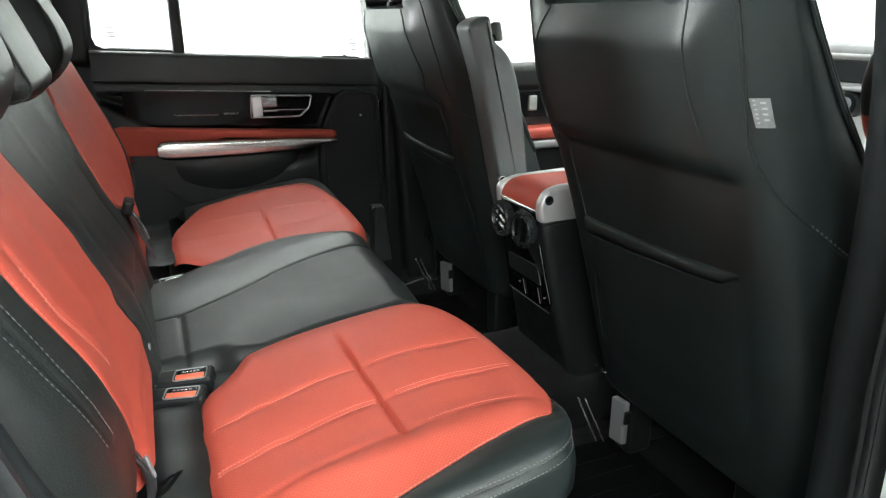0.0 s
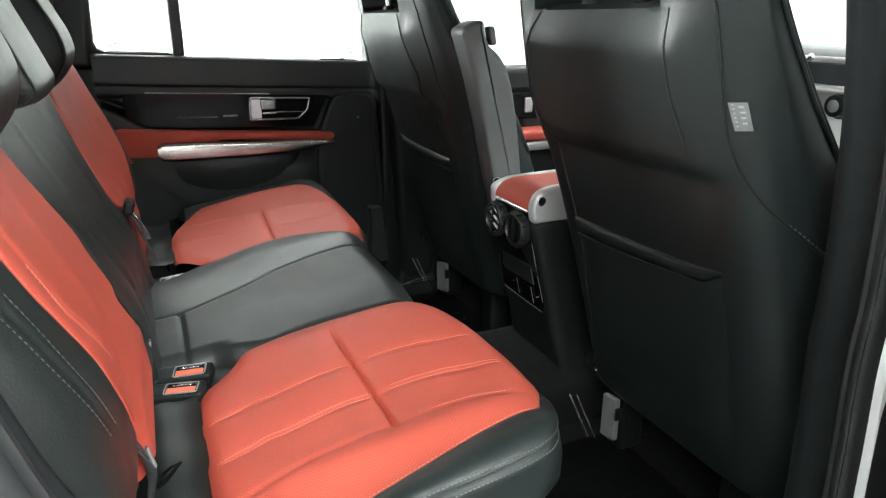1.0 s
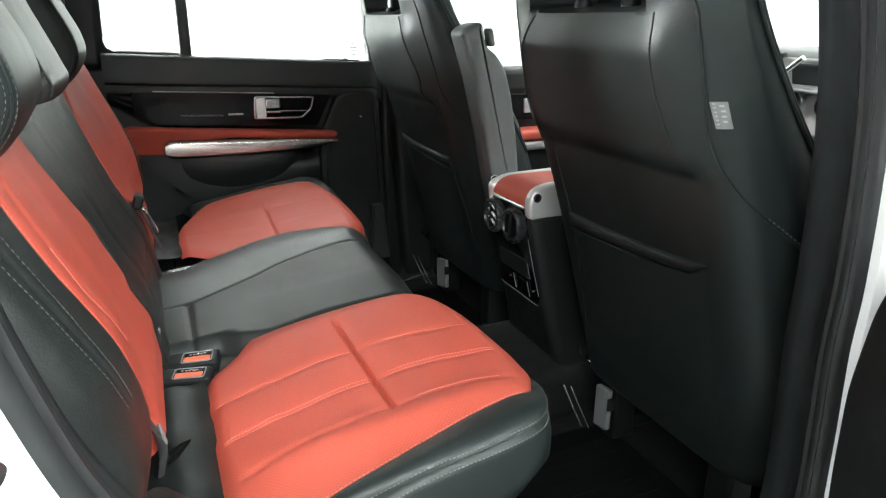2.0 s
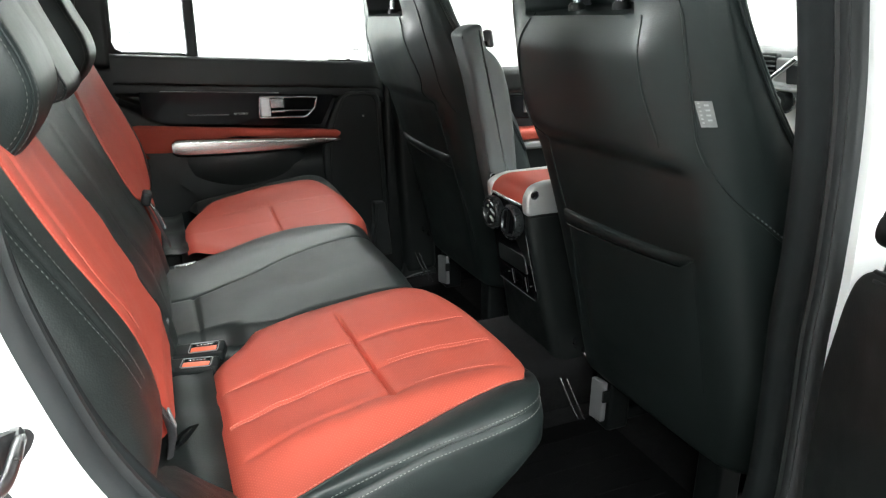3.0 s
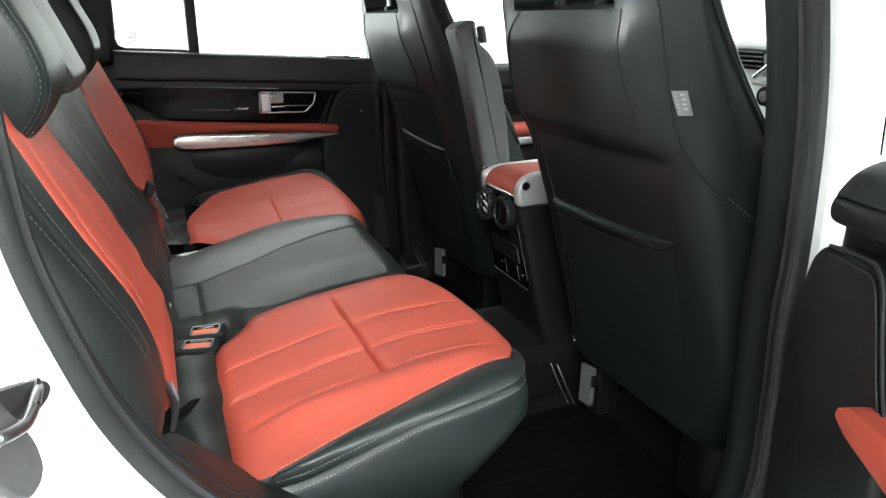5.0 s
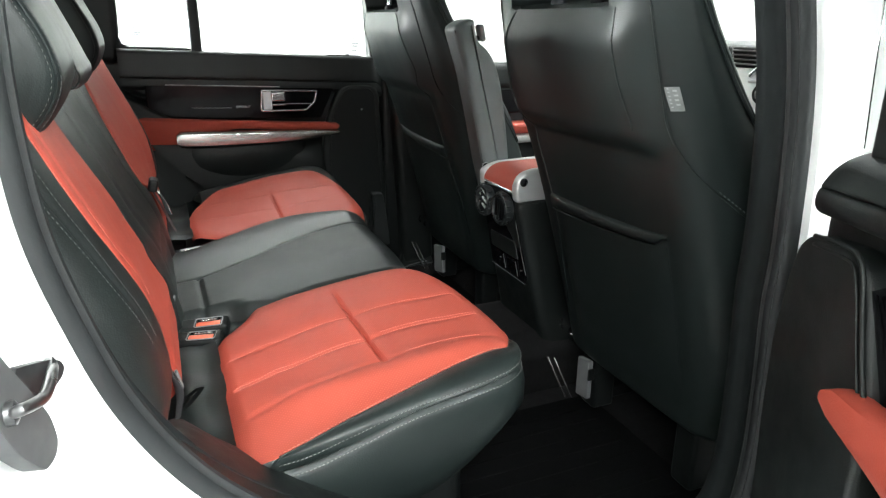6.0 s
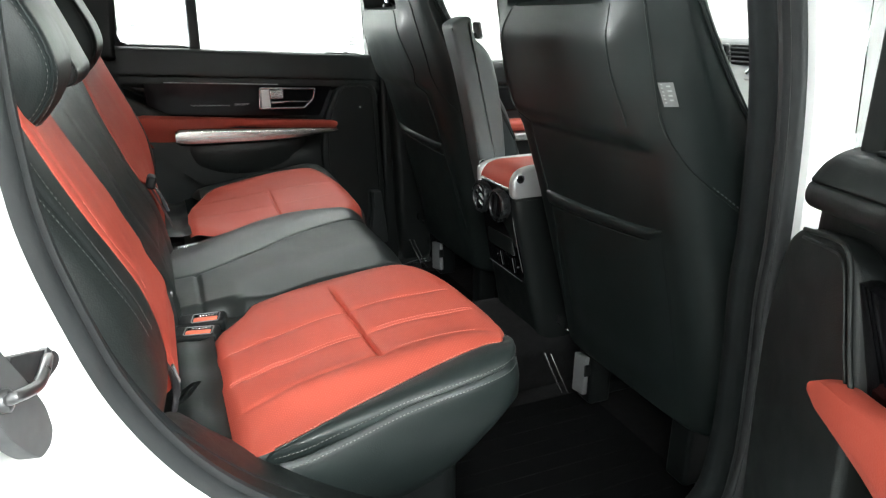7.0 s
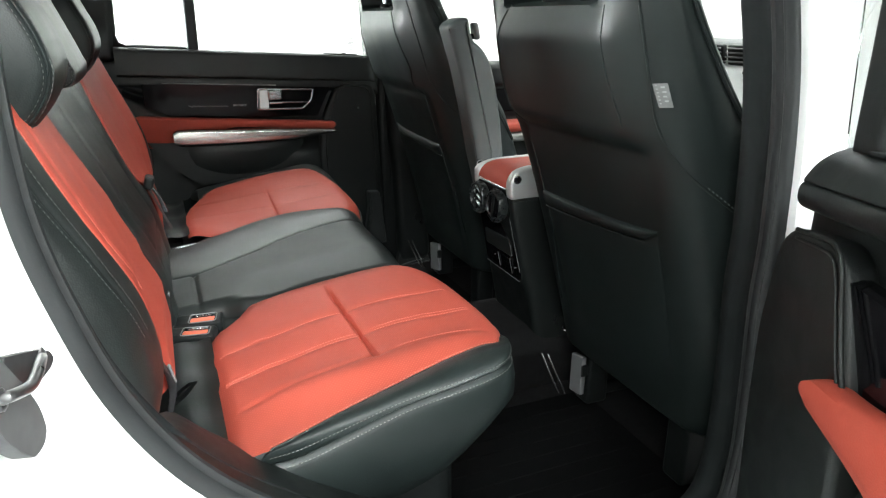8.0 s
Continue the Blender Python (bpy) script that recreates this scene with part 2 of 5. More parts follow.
@functools.lru_cache(maxsize=None)
def slopes(xs, ys):
    """Slopes that keep a smooth line through the points from overshooting."""
    d = [(b - a) / (q - p) for p, q, a, b in zip(xs, xs[1:], ys, ys[1:])]
    return [d[0]] + [0.0 if a * b <= 0 else 2 * a * b / (a + b) for a, b in zip(d, d[1:])] + [d[-1]]


def interp(x, xs, ys):
    """A smooth line through the points, level past its ends."""
    if x <= xs[0]:
        return float(ys[0])
    if x >= xs[-1]:
        return float(ys[-1])
    i = max(k for k in range(len(xs) - 1) if xs[k] <= x)
    m = slopes(tuple(xs), tuple(ys))
    h = xs[i + 1] - xs[i]
    t = (x - xs[i]) / h
    return ((1 + 2 * t) * ys[i] + t * h * m[i]) * (1 - t) ** 2 + ((3 - 2 * t) * ys[i + 1] + (t - 1) * h * m[i + 1]) * t * t


def mirror_y(bm):
    for v in bm.verts:
        v.co.y = -v.co.y
    return bm


# ---- the studio ----
def studio():
    def slab(name, size, loc, mat, label, category):
        return tagged(part(name, box(size, loc, 0), mat, None, smooth=False), label, category, kind="structure")

    slab("ground", (13, 12, 0.2), (0.5, 0, -0.1), DARK_FLOOR, "smooth studio floor under the car, darkened to weaken its bounce", "floor")
    slab("ceiling", (13, 12, 0.2), (0.5, 0, 3.7), WHITE_WALL, "plain white studio ceiling with light panels", "ceiling")
    slab("wall_north", (13, 0.2, 3.6), (0.5, 6.1, 1.8), WHITE_WALL, "plain bright white studio wall", "wall")
    # The south wall is never in view; its grey dims the near side.
    slab("wall_south", (13, 0.2, 3.6), (0.5, -6.1, 1.8), DIM_WALL, "unseen studio wall, greyed to weaken its bounce", "wall")
    slab("wall_east", (0.2, 12, 3.6), (7.1, 0, 1.8), WHITE_WALL, "plain bright white studio wall", "wall")
    slab("wall_west", (0.2, 12, 3.6), (-6.1, 0, 1.8), WHITE_WALL, "plain bright white studio wall", "wall")


studio()


# ---- the car: body shell round the cabin (x ahead, y to the car's left) ----
OPENING = [(-0.30, 1.60), (-0.322, 1.42), (-0.327, 1.353), (-0.3275, 1.30), (-0.324, 1.24), (-0.311, 1.177), (-0.288, 1.10), (-0.252, 1.03),
           (-0.208, 0.975), (-0.146, 0.922), (-0.06, 0.86), (0.04, 0.80), (0.16, 0.745), (0.30, 0.725), (0.390, 0.745), (0.413, 0.83),
           (0.411, 0.95), (0.404, 1.06), (0.405, 1.143), (0.394, 1.28), (0.368, 1.40), (0.31, 1.58), (0.24, 1.645), (-0.18, 1.65)]


def opening_ring(offsets):
    """Rows round the door opening: each offset is (outwards, y)."""
    line = spline([(x, 0, z) for x, z in OPENING], 6, True)
    n = len(line)
    rows = []
    for i, p in enumerate(line):
        d = (line[(i + 1) % n] - line[i - 1]).normalized()
        out = Vector((-d.z, 0, d.x))
        if out.dot(p - Vector((0.08, 0, 1.2))) < 0:
            out = -out
        rows.append([Vector((p.x, y, p.z)) + out * o for o, y in offsets])
    rows.append(rows[0])
    return rows


def car_body():
    car = thing("car", "white estate car with black cabin trim on the studio floor", "car")
    part("door_jamb", grid(opening_ring([(0.004, -0.735), (0.009, -0.752), (0.030, -0.760), (0.046, -0.768), (0.054, -0.79), (0.060, -0.845), (0.072, -0.866), (0.10, -0.878), (0.13, -0.882)])),
         PAINT, car, "glossy white painted door jamb")
    part("outer_panel", grid(opening_ring([(0.135, -0.885), (0.16, -0.905), (0.22, -0.918), (0.30, -0.925)])), PAINT, car)
    part("door_seal", grid(opening_ring([(0.002, -0.717), (-0.006, -0.719), (-0.010, -0.723), (-0.009, -0.727), (-0.004, -0.729), (-0.003, -0.732), (-0.006, -0.735),
                                         (-0.004, -0.740), (0.001, -0.743), (0.007, -0.744)])), RUBBER, car, "dark grey rubber door seal")
    part("pillar_trim", grid(opening_ring([(-0.003, -0.718), (0.003, -0.711), (0.006, -0.702), (0.005, -0.694), (0.0, -0.688), (-0.001, -0.683), (0.002, -0.674), (0.007, -0.666), (0.018, -0.661), (0.05, -0.664), (0.13, -0.682), (0.2, -0.69)])), TRIM_DARK, car)
    step = [r for r in opening_ring([(-0.004, -0.718), (-0.003, -0.700), (-0.001, -0.695), (0.0, -0.675), (0.003, -0.65), (0.009, -0.625), (0.018, -0.60), (0.034, -0.56)]) if r[0].x < 0.08 and r[0].z < 1.13]
    for r in step:
        f = smooth_step(1.07, 0.99, r[0].z)
        for p in r:
            p.y = -0.718 + (p.y + 0.718) * f
    part("entry_trim", grid(step), SOFT, car, "dark moulded entry trim")
    # floor pan and sill
    part("floor_pan", box((2.9, 1.56, 0.05), (0.15, 0, 0.575), 0.01), CARPET, car, "black carpeted cabin floor")
    part("sill", box((2.6, 0.16, 0.2), (0.3, -0.80, 0.5), 0.03), PAINT, car)
    part("sill", box((2.6, 0.16, 0.2), (0.3, 0.80, 0.5), 0.03), PAINT, car)
    part("transmission_tunnel", box((1.75, 0.26, 0.16), (0.85, 0, 0.65), 0.05, 4), CARPET, car)
    part("floor_step", box((0.34, 1.36, 0.20), (-0.10, 0, 0.69), 0.03, 3), CARPET, car, "black carpeted step under the bench")
    # roof
    rows = []
    for i in range(13):
        x = -1.3 + 2.5 * i / 12
        rows.append([(x, -0.66 + 1.32 * k / 12, 1.70 + 0.06 * (1 - ((k - 6) / 6) ** 2) - 0.05 * ((i - 6) / 6) ** 2) for k in range(13)])
    bm = grid(rows)
    bmesh.ops.solidify(bm, geom=bm.faces, thickness=0.05)
    part("roof", bm, PAINT, car)
    rows = [[(p[0] * 0.99, p[1] * 0.99, p[2] - 0.062) for p in r] for r in rows]
    part("headliner", grid(rows), LINING, car, "pale grey cloth roof lining")
    for s in (-1, 1):
        part("roof_rail", tube(spline([(-1.3, s * 0.66, 1.65), (-0.3, s * 0.67, 1.70), (0.7, s * 0.67, 1.70), (1.2, s * 0.66, 1.64)]), 0.045, 10), PAINT, car)
        part("windscreen_pillar", tube(spline([(1.15, s * 0.665, 1.66), (1.45, s * 0.71, 1.42), (1.75, s * 0.75, 1.18)]), 0.05, 10), SOFT, car)
        part("rear_pillar", tube(spline([(-1.25, s * 0.66, 1.66), (-1.35, s * 0.69, 1.40), (-1.42, s * 0.72, 1.15)]), 0.06, 10), SOFT, car)
    # rear quarter with its window, load bay and tailgate
    for s in (-1, 1):
        part("quarter_panel", box((1.05, 0.10, 0.75), (-0.90, s * 0.80, 0.90), 0.03), PAINT, car)
        part("quarter_trim", box((1.0, 0.05, 0.72), (-0.88, s * 0.72, 0.92), 0.02), SOFT, car)
        part("side_pillar", box((0.20, 0.07, 0.50), (-0.47, s * 0.735, 1.45), 0.02, turn=(0, 6, 0)), SOFT, car, "black trimmed pillar")
    part("tailgate", box((0.08, 1.4, 0.65), (-1.42, 0, 0.88), 0.03), SOFT, car)
    part("load_floor", box((1.0, 1.4, 0.04), (-0.88, 0, 0.80), 0.01), CARPET, car)
    # far side between the doors, cowl and bulkhead
    part("middle_pillar", box((0.11, 0.07, 1.05), (0.475, 0.745, 1.14), 0.025, 3, turn=(0, -3, 0)), SOFT, car, "black trimmed middle pillar")
    part("wheel_arch_trim", box((0.75, 0.05, 0.72), (-0.32, 0.785, 0.92), 0.02, 2), SOFT, car, "black trimmed wheel arch")
    part("sill_trim", box((1.3, 0.06, 0.16), (0.45, 0.775, 0.66), 0.02, 3), PLASTIC, car, "black sill trim")
    part("pillar_base", box((0.19, 0.06, 0.70), (0.49, 0.772, 0.90), 0.02, 3), SOFT, car)
    part("pillar_cover", box((0.14, 0.05, 0.55), (0.46, 0.785, 1.45), 0.02, 3, turn=(0, -5, 0)), SOFT, car)
    bm = prism(rounded([(0.434, 1.30), (0.434, 0.96), (0.452, 0.735), (0.510, 0.735), (0.495, 0.96), (0.500, 1.30)], 0.012, 4), 0.05, 0.010, 4)
    bmesh.ops.translate(bm, verts=bm.verts, vec=(0, 0.722, 0))
    part("pillar_trim", bm, TRIM_GREY, car, "grey moulded pillar trim")
    bm = prism(rounded([(0.450, 0.731), (0.512, 0.731), (0.535, 0.66), (0.56, 0.60), (0.435, 0.595), (0.449, 0.66)], 0.012, 4), 0.04, 0.008, 3)
    bmesh.ops.translate(bm, verts=bm.verts, vec=(0, 0.720, 0))
    part("kick_panel", bm, TRIM_GREY, car, "grey moulded kick panel")
    bm = prism(rounded([(0.339, 0.872), (0.376, 0.869), (0.386, 0.80), (0.396, 0.70), (0.330, 0.70), (0.333, 0.765), (0.341, 0.815)], 0.008, 4), 0.03, 0.006, 3)
    bmesh.ops.translate(bm, verts=bm.verts, vec=(0, 0.688, 0))
    part("door_pocket", bm, TRIM_GREY, car, "end of the far door pocket")
    part("pocket_bead", tube(spline([(0.350, 0.687, 0.868), (0.352, 0.687, 0.82), (0.344, 0.687, 0.765), (0.338, 0.687, 0.72)], 6), 0.0016, 6), TRIM_GREY, car)
    for pts in (((0.440, 0.715, 0.602), (0.470, 0.712, 0.612), (0.505, 0.712, 0.617), (0.530, 0.715, 0.617)), ((0.455, 0.710, 0.594), (0.490, 0.708, 0.596), (0.520, 0.710, 0.596))):
        part("sill_edge", tube(spline(pts, 5), 0.0018, 6), GREY_PLASTIC, car)
    part("bulkhead", box((0.08, 1.5, 0.65), (1.62, 0, 0.90), 0.02), CARPET, car)
    part("bonnet", box((0.95, 1.5, 0.06), (2.2, 0, 1.12), 0.03, turn=(0, 4, 0)), PAINT, car)
    return car


car_body()


def pane(name, corners, thick=0.005, parent=None):
    """A flat pane of glass with the given corners."""
    c = [Vector(p) for p in corners]
    nrm = (c[1] - c[0]).cross(c[-1] - c[0]).normalized() * thick
    bm = capped([c, [p + nrm for p in c]])
    ob = part(name, bm, GLASS, parent, "", smooth=False)
    ob.visible_shadow = False
    return ob


def window(name, corners, label):
    ob = pane(name, corners)
    return tagged(ob, label, "window", kind="structure")


window("window_1", [(1.72, -0.70, 1.19), (1.72, 0.70, 1.19), (1.17, 0.62, 1.67), (1.17, -0.62, 1.67)], "clear car windscreen with white studio behind")
window("window_2", [(-1.40, -0.66, 1.20), (-1.27, -0.60, 1.66), (-1.27, 0.60, 1.66), (-1.40, 0.66, 1.20)], "tailgate window glass")


# ---- doors: built as the left door, closed; the right one is its mirror image, swung open ----
def car_door(label, swing=None, script=True):
    door = thing("door_2" if swing else "door_1", label, "car door", kind="structure")
    flip = swing is not None

    def put(name, bm, mat, parent=None, text="", smooth=True):
        if flip:
            mirror_y(bm)
            bmesh.ops.transform(bm, matrix=swing, verts=bm.verts)
        return part(name, bm, mat, parent or door, text, smooth)

    def sheet(fn, x0, x1, z0, z1, nx=24, nz=20):
        rows = []
        for i in range(nx + 1):
            x = x0 + (x1 - x0) * i / nx
            rows.append([fn(x, z0 + (z1 - z0) * k / nz) for k in range(nz + 1)])
        return grid(rows)

    def top(x):
        return 1.294 - 0.05 * (x + 0.13)

    # outer skin and core
    core = rounded([(-0.33, 1.27), (-0.33, 1.14), (-0.20, 0.96), (0.02, 0.80), (0.14, 0.72), (0.40, 0.70), (0.435, 0.80), (0.43, 1.10), (0.405, 1.25)], 0.05, 5)
    bm = prism(core, 0.115, 0.015, 3)
    bmesh.ops.translate(bm, verts=bm.verts, vec=(0, 0.765, 0))
    put("door_shell", bm, PAINT, text="white painted door shell")
    # lower inner panel, hollowed below the armrest
    def inner(x, z):
        y = 0.742 - 0.028 * smooth_step(1.06, 0.98, z) * smooth_step(0.30, 0.15, x)
        y += 0.020 * smooth_step(1.10, 1.05, z) * smooth_step(1.0, 1.05, z) * smooth_step(0.24, 0.16, x)
        y += 0.03 * smooth_step(0.345, 0.405, x) ** 2
        lo = interp(x, [-0.31, -0.2, 0.02, 0.14, 0.4], [1.12, 0.98, 0.82, 0.74, 0.72])
        return (x, y, lo + (z - 0.72) * (1.24 - lo) / (1.24 - 0.72))
    put("lower_panel", sheet(inner, -0.31, 0.405, 0.72, 1.24, 40, 40), SOFT, text="black moulded door trim")
    # window ledge roll
    rows = []
    for i in range(49):
        x = -0.315 + (0.679 if flip else 0.715) * i / 48
        e = 0.03 * smooth_step(0.335 if flip else 0.37, 0.364 if flip else 0.40, x) ** 2
        t = top(x) - 0.6 * e
        if flip:
            t = top(x) + 0.003 - 0.04 * (x - 0.33)
            prof = [(0.776, t - 0.004), (0.766, t), (0.752, t - 0.001), (0.738, t - 0.006), (0.727, t - 0.014), (0.7195, t - 0.025), (0.7172, t - 0.0300), (0.7192, t - 0.0315), (0.7160, t - 0.033),
                    (0.7142, t - 0.040), (0.7152, t - 0.048), (0.7205, t - 0.054), (0.731, t - 0.057), (0.745, t - 0.058)]
        else:
            prof = [(0.765, t + 0.004), (0.742, t + 0.004), (0.729, t + 0.0025), (0.7225, t - 0.003), (0.7205, t - 0.011), (0.7190, t - 0.030), (0.7175, t - 0.055), (0.7185, t - 0.066), (0.7225, t - 0.069),
                    (0.7215, t - 0.072), (0.7205, t - 0.082), (0.7225, t - 0.092), (0.735, t - 0.1)]
        rows.append([(x, p.y + e, p.z) for p in spline([(0, y, z) for y, z in prof], 4)])
    bm = grid(rows)
    put("window_ledge", bm, SOFT, text="black soft-touch window ledge")
    put("ledge_slot", box((0.10, 0.012, 0.004), (0.237 if flip else 0.285, 0.748 if flip else 0.742, 1.2815 if flip else top(0.285) + 0.0052), 0.0015, turn=(0, 5 if flip else 3, 0)), PLASTIC, text="black slot of the window ledge")
    if not flip:
        put("lock_pin", box((0.012, 0.008, 0.006), (0.295, 0.742, top(0.29) + 0.007), 0.002), PLASTIC)
    # gloss insert
    ins = rounded([(-0.26, 1.122), (0.205, 1.105), (0.245, 1.19), (-0.26, 1.214)], 0.006, 4)
    bm = prism(ins, 0.012, 0.0025, 2)
    bmesh.ops.translate(bm, verts=bm.verts, vec=(0, 0.722, 0))
    for v in bm.verts:
        v.co.y += 0.085 * (1.165 - v.co.z) + (0.006 if v.co.z > 1.2 - 0.05 * v.co.x else 0.0)
    put("gloss_insert", bm, PIANO, text="gloss black lacquered insert")
    # A thin metal bar stands in for the streak reflected along the insert's top.
    put("insert_glint", box((0.30, 0.003, 0.0022), (-0.06, 0.7180, 1.2060), 0.001, turn=(0, 2.9, 0)), SATIN, text="thin added streak for the insert's reflection")
    # handle: bezel ring, recess, lever
    if not flip:
        ring = rounded([(0.038, 1.190), (0.194, 1.183), (0.186, 1.153), (0.160, 1.131), (0.034, 1.134)], 0.006, 4)
        bz = put("handle_bezel", tube([(x, 0.7185, z) for x, z in ring], 0.0028, 8, True), CHROME, text="chrome ring round the door handle")
        inner_ring = [(x, z) for x, z in ring]
        bm = prism(inner_ring, 0.004, 0, 1)
        bmesh.ops.translate(bm, verts=bm.verts, vec=(0, 0.7180, 0))
        put("handle_recess", bm, PIANO, smooth=False)
        put("handle_plate", box((0.026, 0.006, 0.050), (0.052, 0.7175, 1.161), 0.003), SATIN, text="satin metal handle plate")
        put("handle_lever", box((0.040, 0.014, 0.026), (0.082, 0.712, 1.172), 0.004, 3), CHROME, text="chrome door lever")
        put("handle_lever", box((0.036, 0.010, 0.006), (0.084, 0.712, 1.150), 0.002, 2), CHROME)
        put("handle_rail", box((0.096, 0.004, 0.0025), (0.132, 0.7165, 1.150), 0.001, turn=(0, 2, 0)), CHROME)
    # red armrest, tapering to a blunt tip ahead
    rows = []
    for i in range(41):
        t = i / 40
        x = -0.305 + 0.530 * t if flip else -0.300 + 0.557 * t
        if flip:
            zt = interp(x, [-0.30, 0.05, 0.121, 0.17, 0.225], [1.150, 1.140, 1.1315, 1.1205, 1.112])
            h = zt - interp(x, [-0.30, 0.05, 0.129, 0.18, 0.225], [1.052, 1.064, 1.079, 1.0835, 1.086])
            w = 0.044 - 0.016 * t
        else:
            zt = 1.134 - 0.043 * t ** 0.9
            h = 0.090 - 0.067 * smooth_step(0.12, 0.5, t)
            w = 0.036 - 0.004 * t
        zm = zt - h / 2
        k = math.sqrt(max(1 - max((t - 0.965) / 0.035, 0) ** 2, 0.02)) * math.sqrt(max(1 - max((0.05 - t) / 0.05, 0) ** 2, 0.05))
        h, w = h * (0.35 + 0.65 * k), w * (0.4 + 0.6 * k)
        row = []
        for a in range(16):
            c, s = math.cos(a * math.pi / 8), math.sin(a * math.pi / 8)
            sq = (abs(c) ** 4 + abs(s) ** 4) ** -0.25
            row.append((x, (0.696 + w / 2 if flip else 0.731 - w / 2 + 0.30 * max(zt - 0.014 - (zm + s * sq * h / 2), 0)) - c * sq * w / 2, zm + s * sq * h / 2))
        rows.append(row)
    put("armrest", capped(rows), RED, text="red leather door armrest")
    # bright grip strip under it
    if not flip:
        rows = []
        for i in range(41):
            x = -0.198 + 0.445 * i / 40
            zt = interp(x, [-0.198, -0.190, 0.0, 0.128, 0.187, 0.247], [1.084, 1.092, 1.0845, 1.0795, 1.076, 1.071])
            zb = interp(x, [-0.198, -0.186, -0.15, 0.0, 0.12, 0.187, 0.247], [1.056, 1.048, 1.045, 1.044, 1.047, 1.054, 1.0655])
            zm, hz = (zt + zb) / 2, (zt - zb) / 2
            rows.append([(x, 0.700, zm + hz), (x, 0.684, zm + hz), (x, 0.680, zm + hz * 0.9), (x, 0.678, zm + hz * 0.6), (x, 0.678, zm), (x, 0.678, zm - hz * 0.6),
                         (x, 0.680, zm - hz * 0.9), (x, 0.684, zm - hz), (x, 0.700, zm - hz)])
        put("grip_strip", capped(rows), POLISHED, text="polished aluminium grip strip")
    # pull pocket below
    rows = []
    for i in range(25):
        x = -0.20 + 0.36 * i / 24
        e = math.sin(math.pi * i / 24) ** 0.35
        rows.append([(x, 0.738 - d * e, 1.052 - dz * (0.35 + 0.65 * e)) for d, dz in ((0.028, 0), (0.036, 0.012), (0.036, 0.04), (0.032, 0.075), (0.02, 0.11), (0.0, 0.14))])
    put("pull_cup", grid(rows), SOFT, text="black moulded door pull")
    # speaker panel with a double moulded border
    spk = rounded([(0.336, 1.199), (0.258, 1.2105), (0.232, 1.200), (0.194, 1.107), (0.183, 1.0), (0.21, 0.75), (0.345, 0.75), (0.362, 0.90), (0.374, 1.0), (0.378, 1.084), (0.364, 1.160), (0.353, 1.187)], 0.02, 5) if flip else rounded([(0.262, 1.196), (0.378, 1.193), (0.396, 0.86), (0.39, 0.72), (0.235, 0.75), (0.20, 0.98), (0.212, 1.09)], 0.035, 5)
    bm = prism(spk, 0.03, 0.008, 3)
    bmesh.ops.translate(bm, verts=bm.verts, vec=(0, 0.714, 0))
    put("speaker_panel", bm, SOFT, text="black speaker panel")
    if flip:
        for by, r in ((0.0, 0.0022), (0.0095, 0.0016)):
            bead = spline([(0.326, 0.7165, 1.2005 - by * 0.8), (0.312, 0.7125, 1.2040 - by * 0.8), (0.258, 0.7125, 1.2125 - by), (0.240 + by * 0.6, 0.7125, 1.2105 - by), (0.2285 + by, 0.7125, 1.1985 - by * 0.6),
                           (0.218 + by, 0.7125, 1.171), (0.2035 + by, 0.7125, 1.136), (0.192 + by, 0.7135, 1.110)], 5)
            put("panel_bead", tube(bead, r, 8), SOFT, text="moulded bead of the speaker panel")
    else:
        c = (0.305, 0.98)
        loop = [(c[0] + (x - c[0]) * 0.80, 0.7135, c[1] + (z - c[1]) * 0.96) for x, z in spk]
        put("panel_bead", tube(loop, 0.0018, 8, True), SOFT, text="moulded bead of the speaker panel")
    if not flip:
        put("screw_cap", lathe([(0.7125, 0.0), (0.7125, 0.002), (0.7135, 0.003), (0.715, 0.003)], (0.325, 0, 1.125), "y", 12), SATIN)
    # window frame and glass
    fr = 0.758
    put("window_frame", box((0.055, 0.045, 0.46), (0.306 if flip else 0.380, fr + 0.012, 1.48), 0.012, 3, turn=(0, 0 if flip else -3, 0)), SOFT, text="black window frame upright")
    put("window_frame", box((0.030, 0.045, 0.40), (-0.118, fr + 0.006, 1.48), 0.008, 2, turn=(0, 0.5, 0)), SOFT, text="black window divider bar")
    put("window_frame", box((0.10, 0.05, 0.46), (-0.345, fr + 0.01, 1.50), 0.02, 3, turn=(0, 4, 0)), SOFT)
    put("window_frame", box((0.70, 0.06, 0.05), (0.03, fr + 0.005, 1.665), 0.015, 3), SOFT)
    q = 0.345 if flip else 0.405
    part_edge = tube(spline([(q + 0.012, fr + 0.03, 1.27), (q + 0.004, fr + 0.03, 1.40), (q - 0.01, fr + 0.03, 1.66)]), 0.006, 8)
    put("frame_seal", part_edge, RUBBER)
    put("frame_skin", tube(spline([(q + 0.016, fr + 0.05, 1.26), (q + 0.008, fr + 0.05, 1.40), (q - 0.006, fr + 0.05, 1.66)]), 0.020, 10), PAINT, text="white painted frame edge")
    # rounded lower rear corner of the fixed glass
    corner = [(-0.33, 1.28), (-0.112, 1.285), (-0.112, 1.302), (-0.285, 1.310), (-0.300, 1.318), (-0.306, 1.335), (-0.302, 1.42), (-0.33, 1.45)]
    bm = prism(corner, 0.02, 0.002, 1)
    bmesh.ops.translate(bm, verts=bm.verts, vec=(0, fr - 0.008, 0))
    put("glass_surround", bm, PLASTIC)
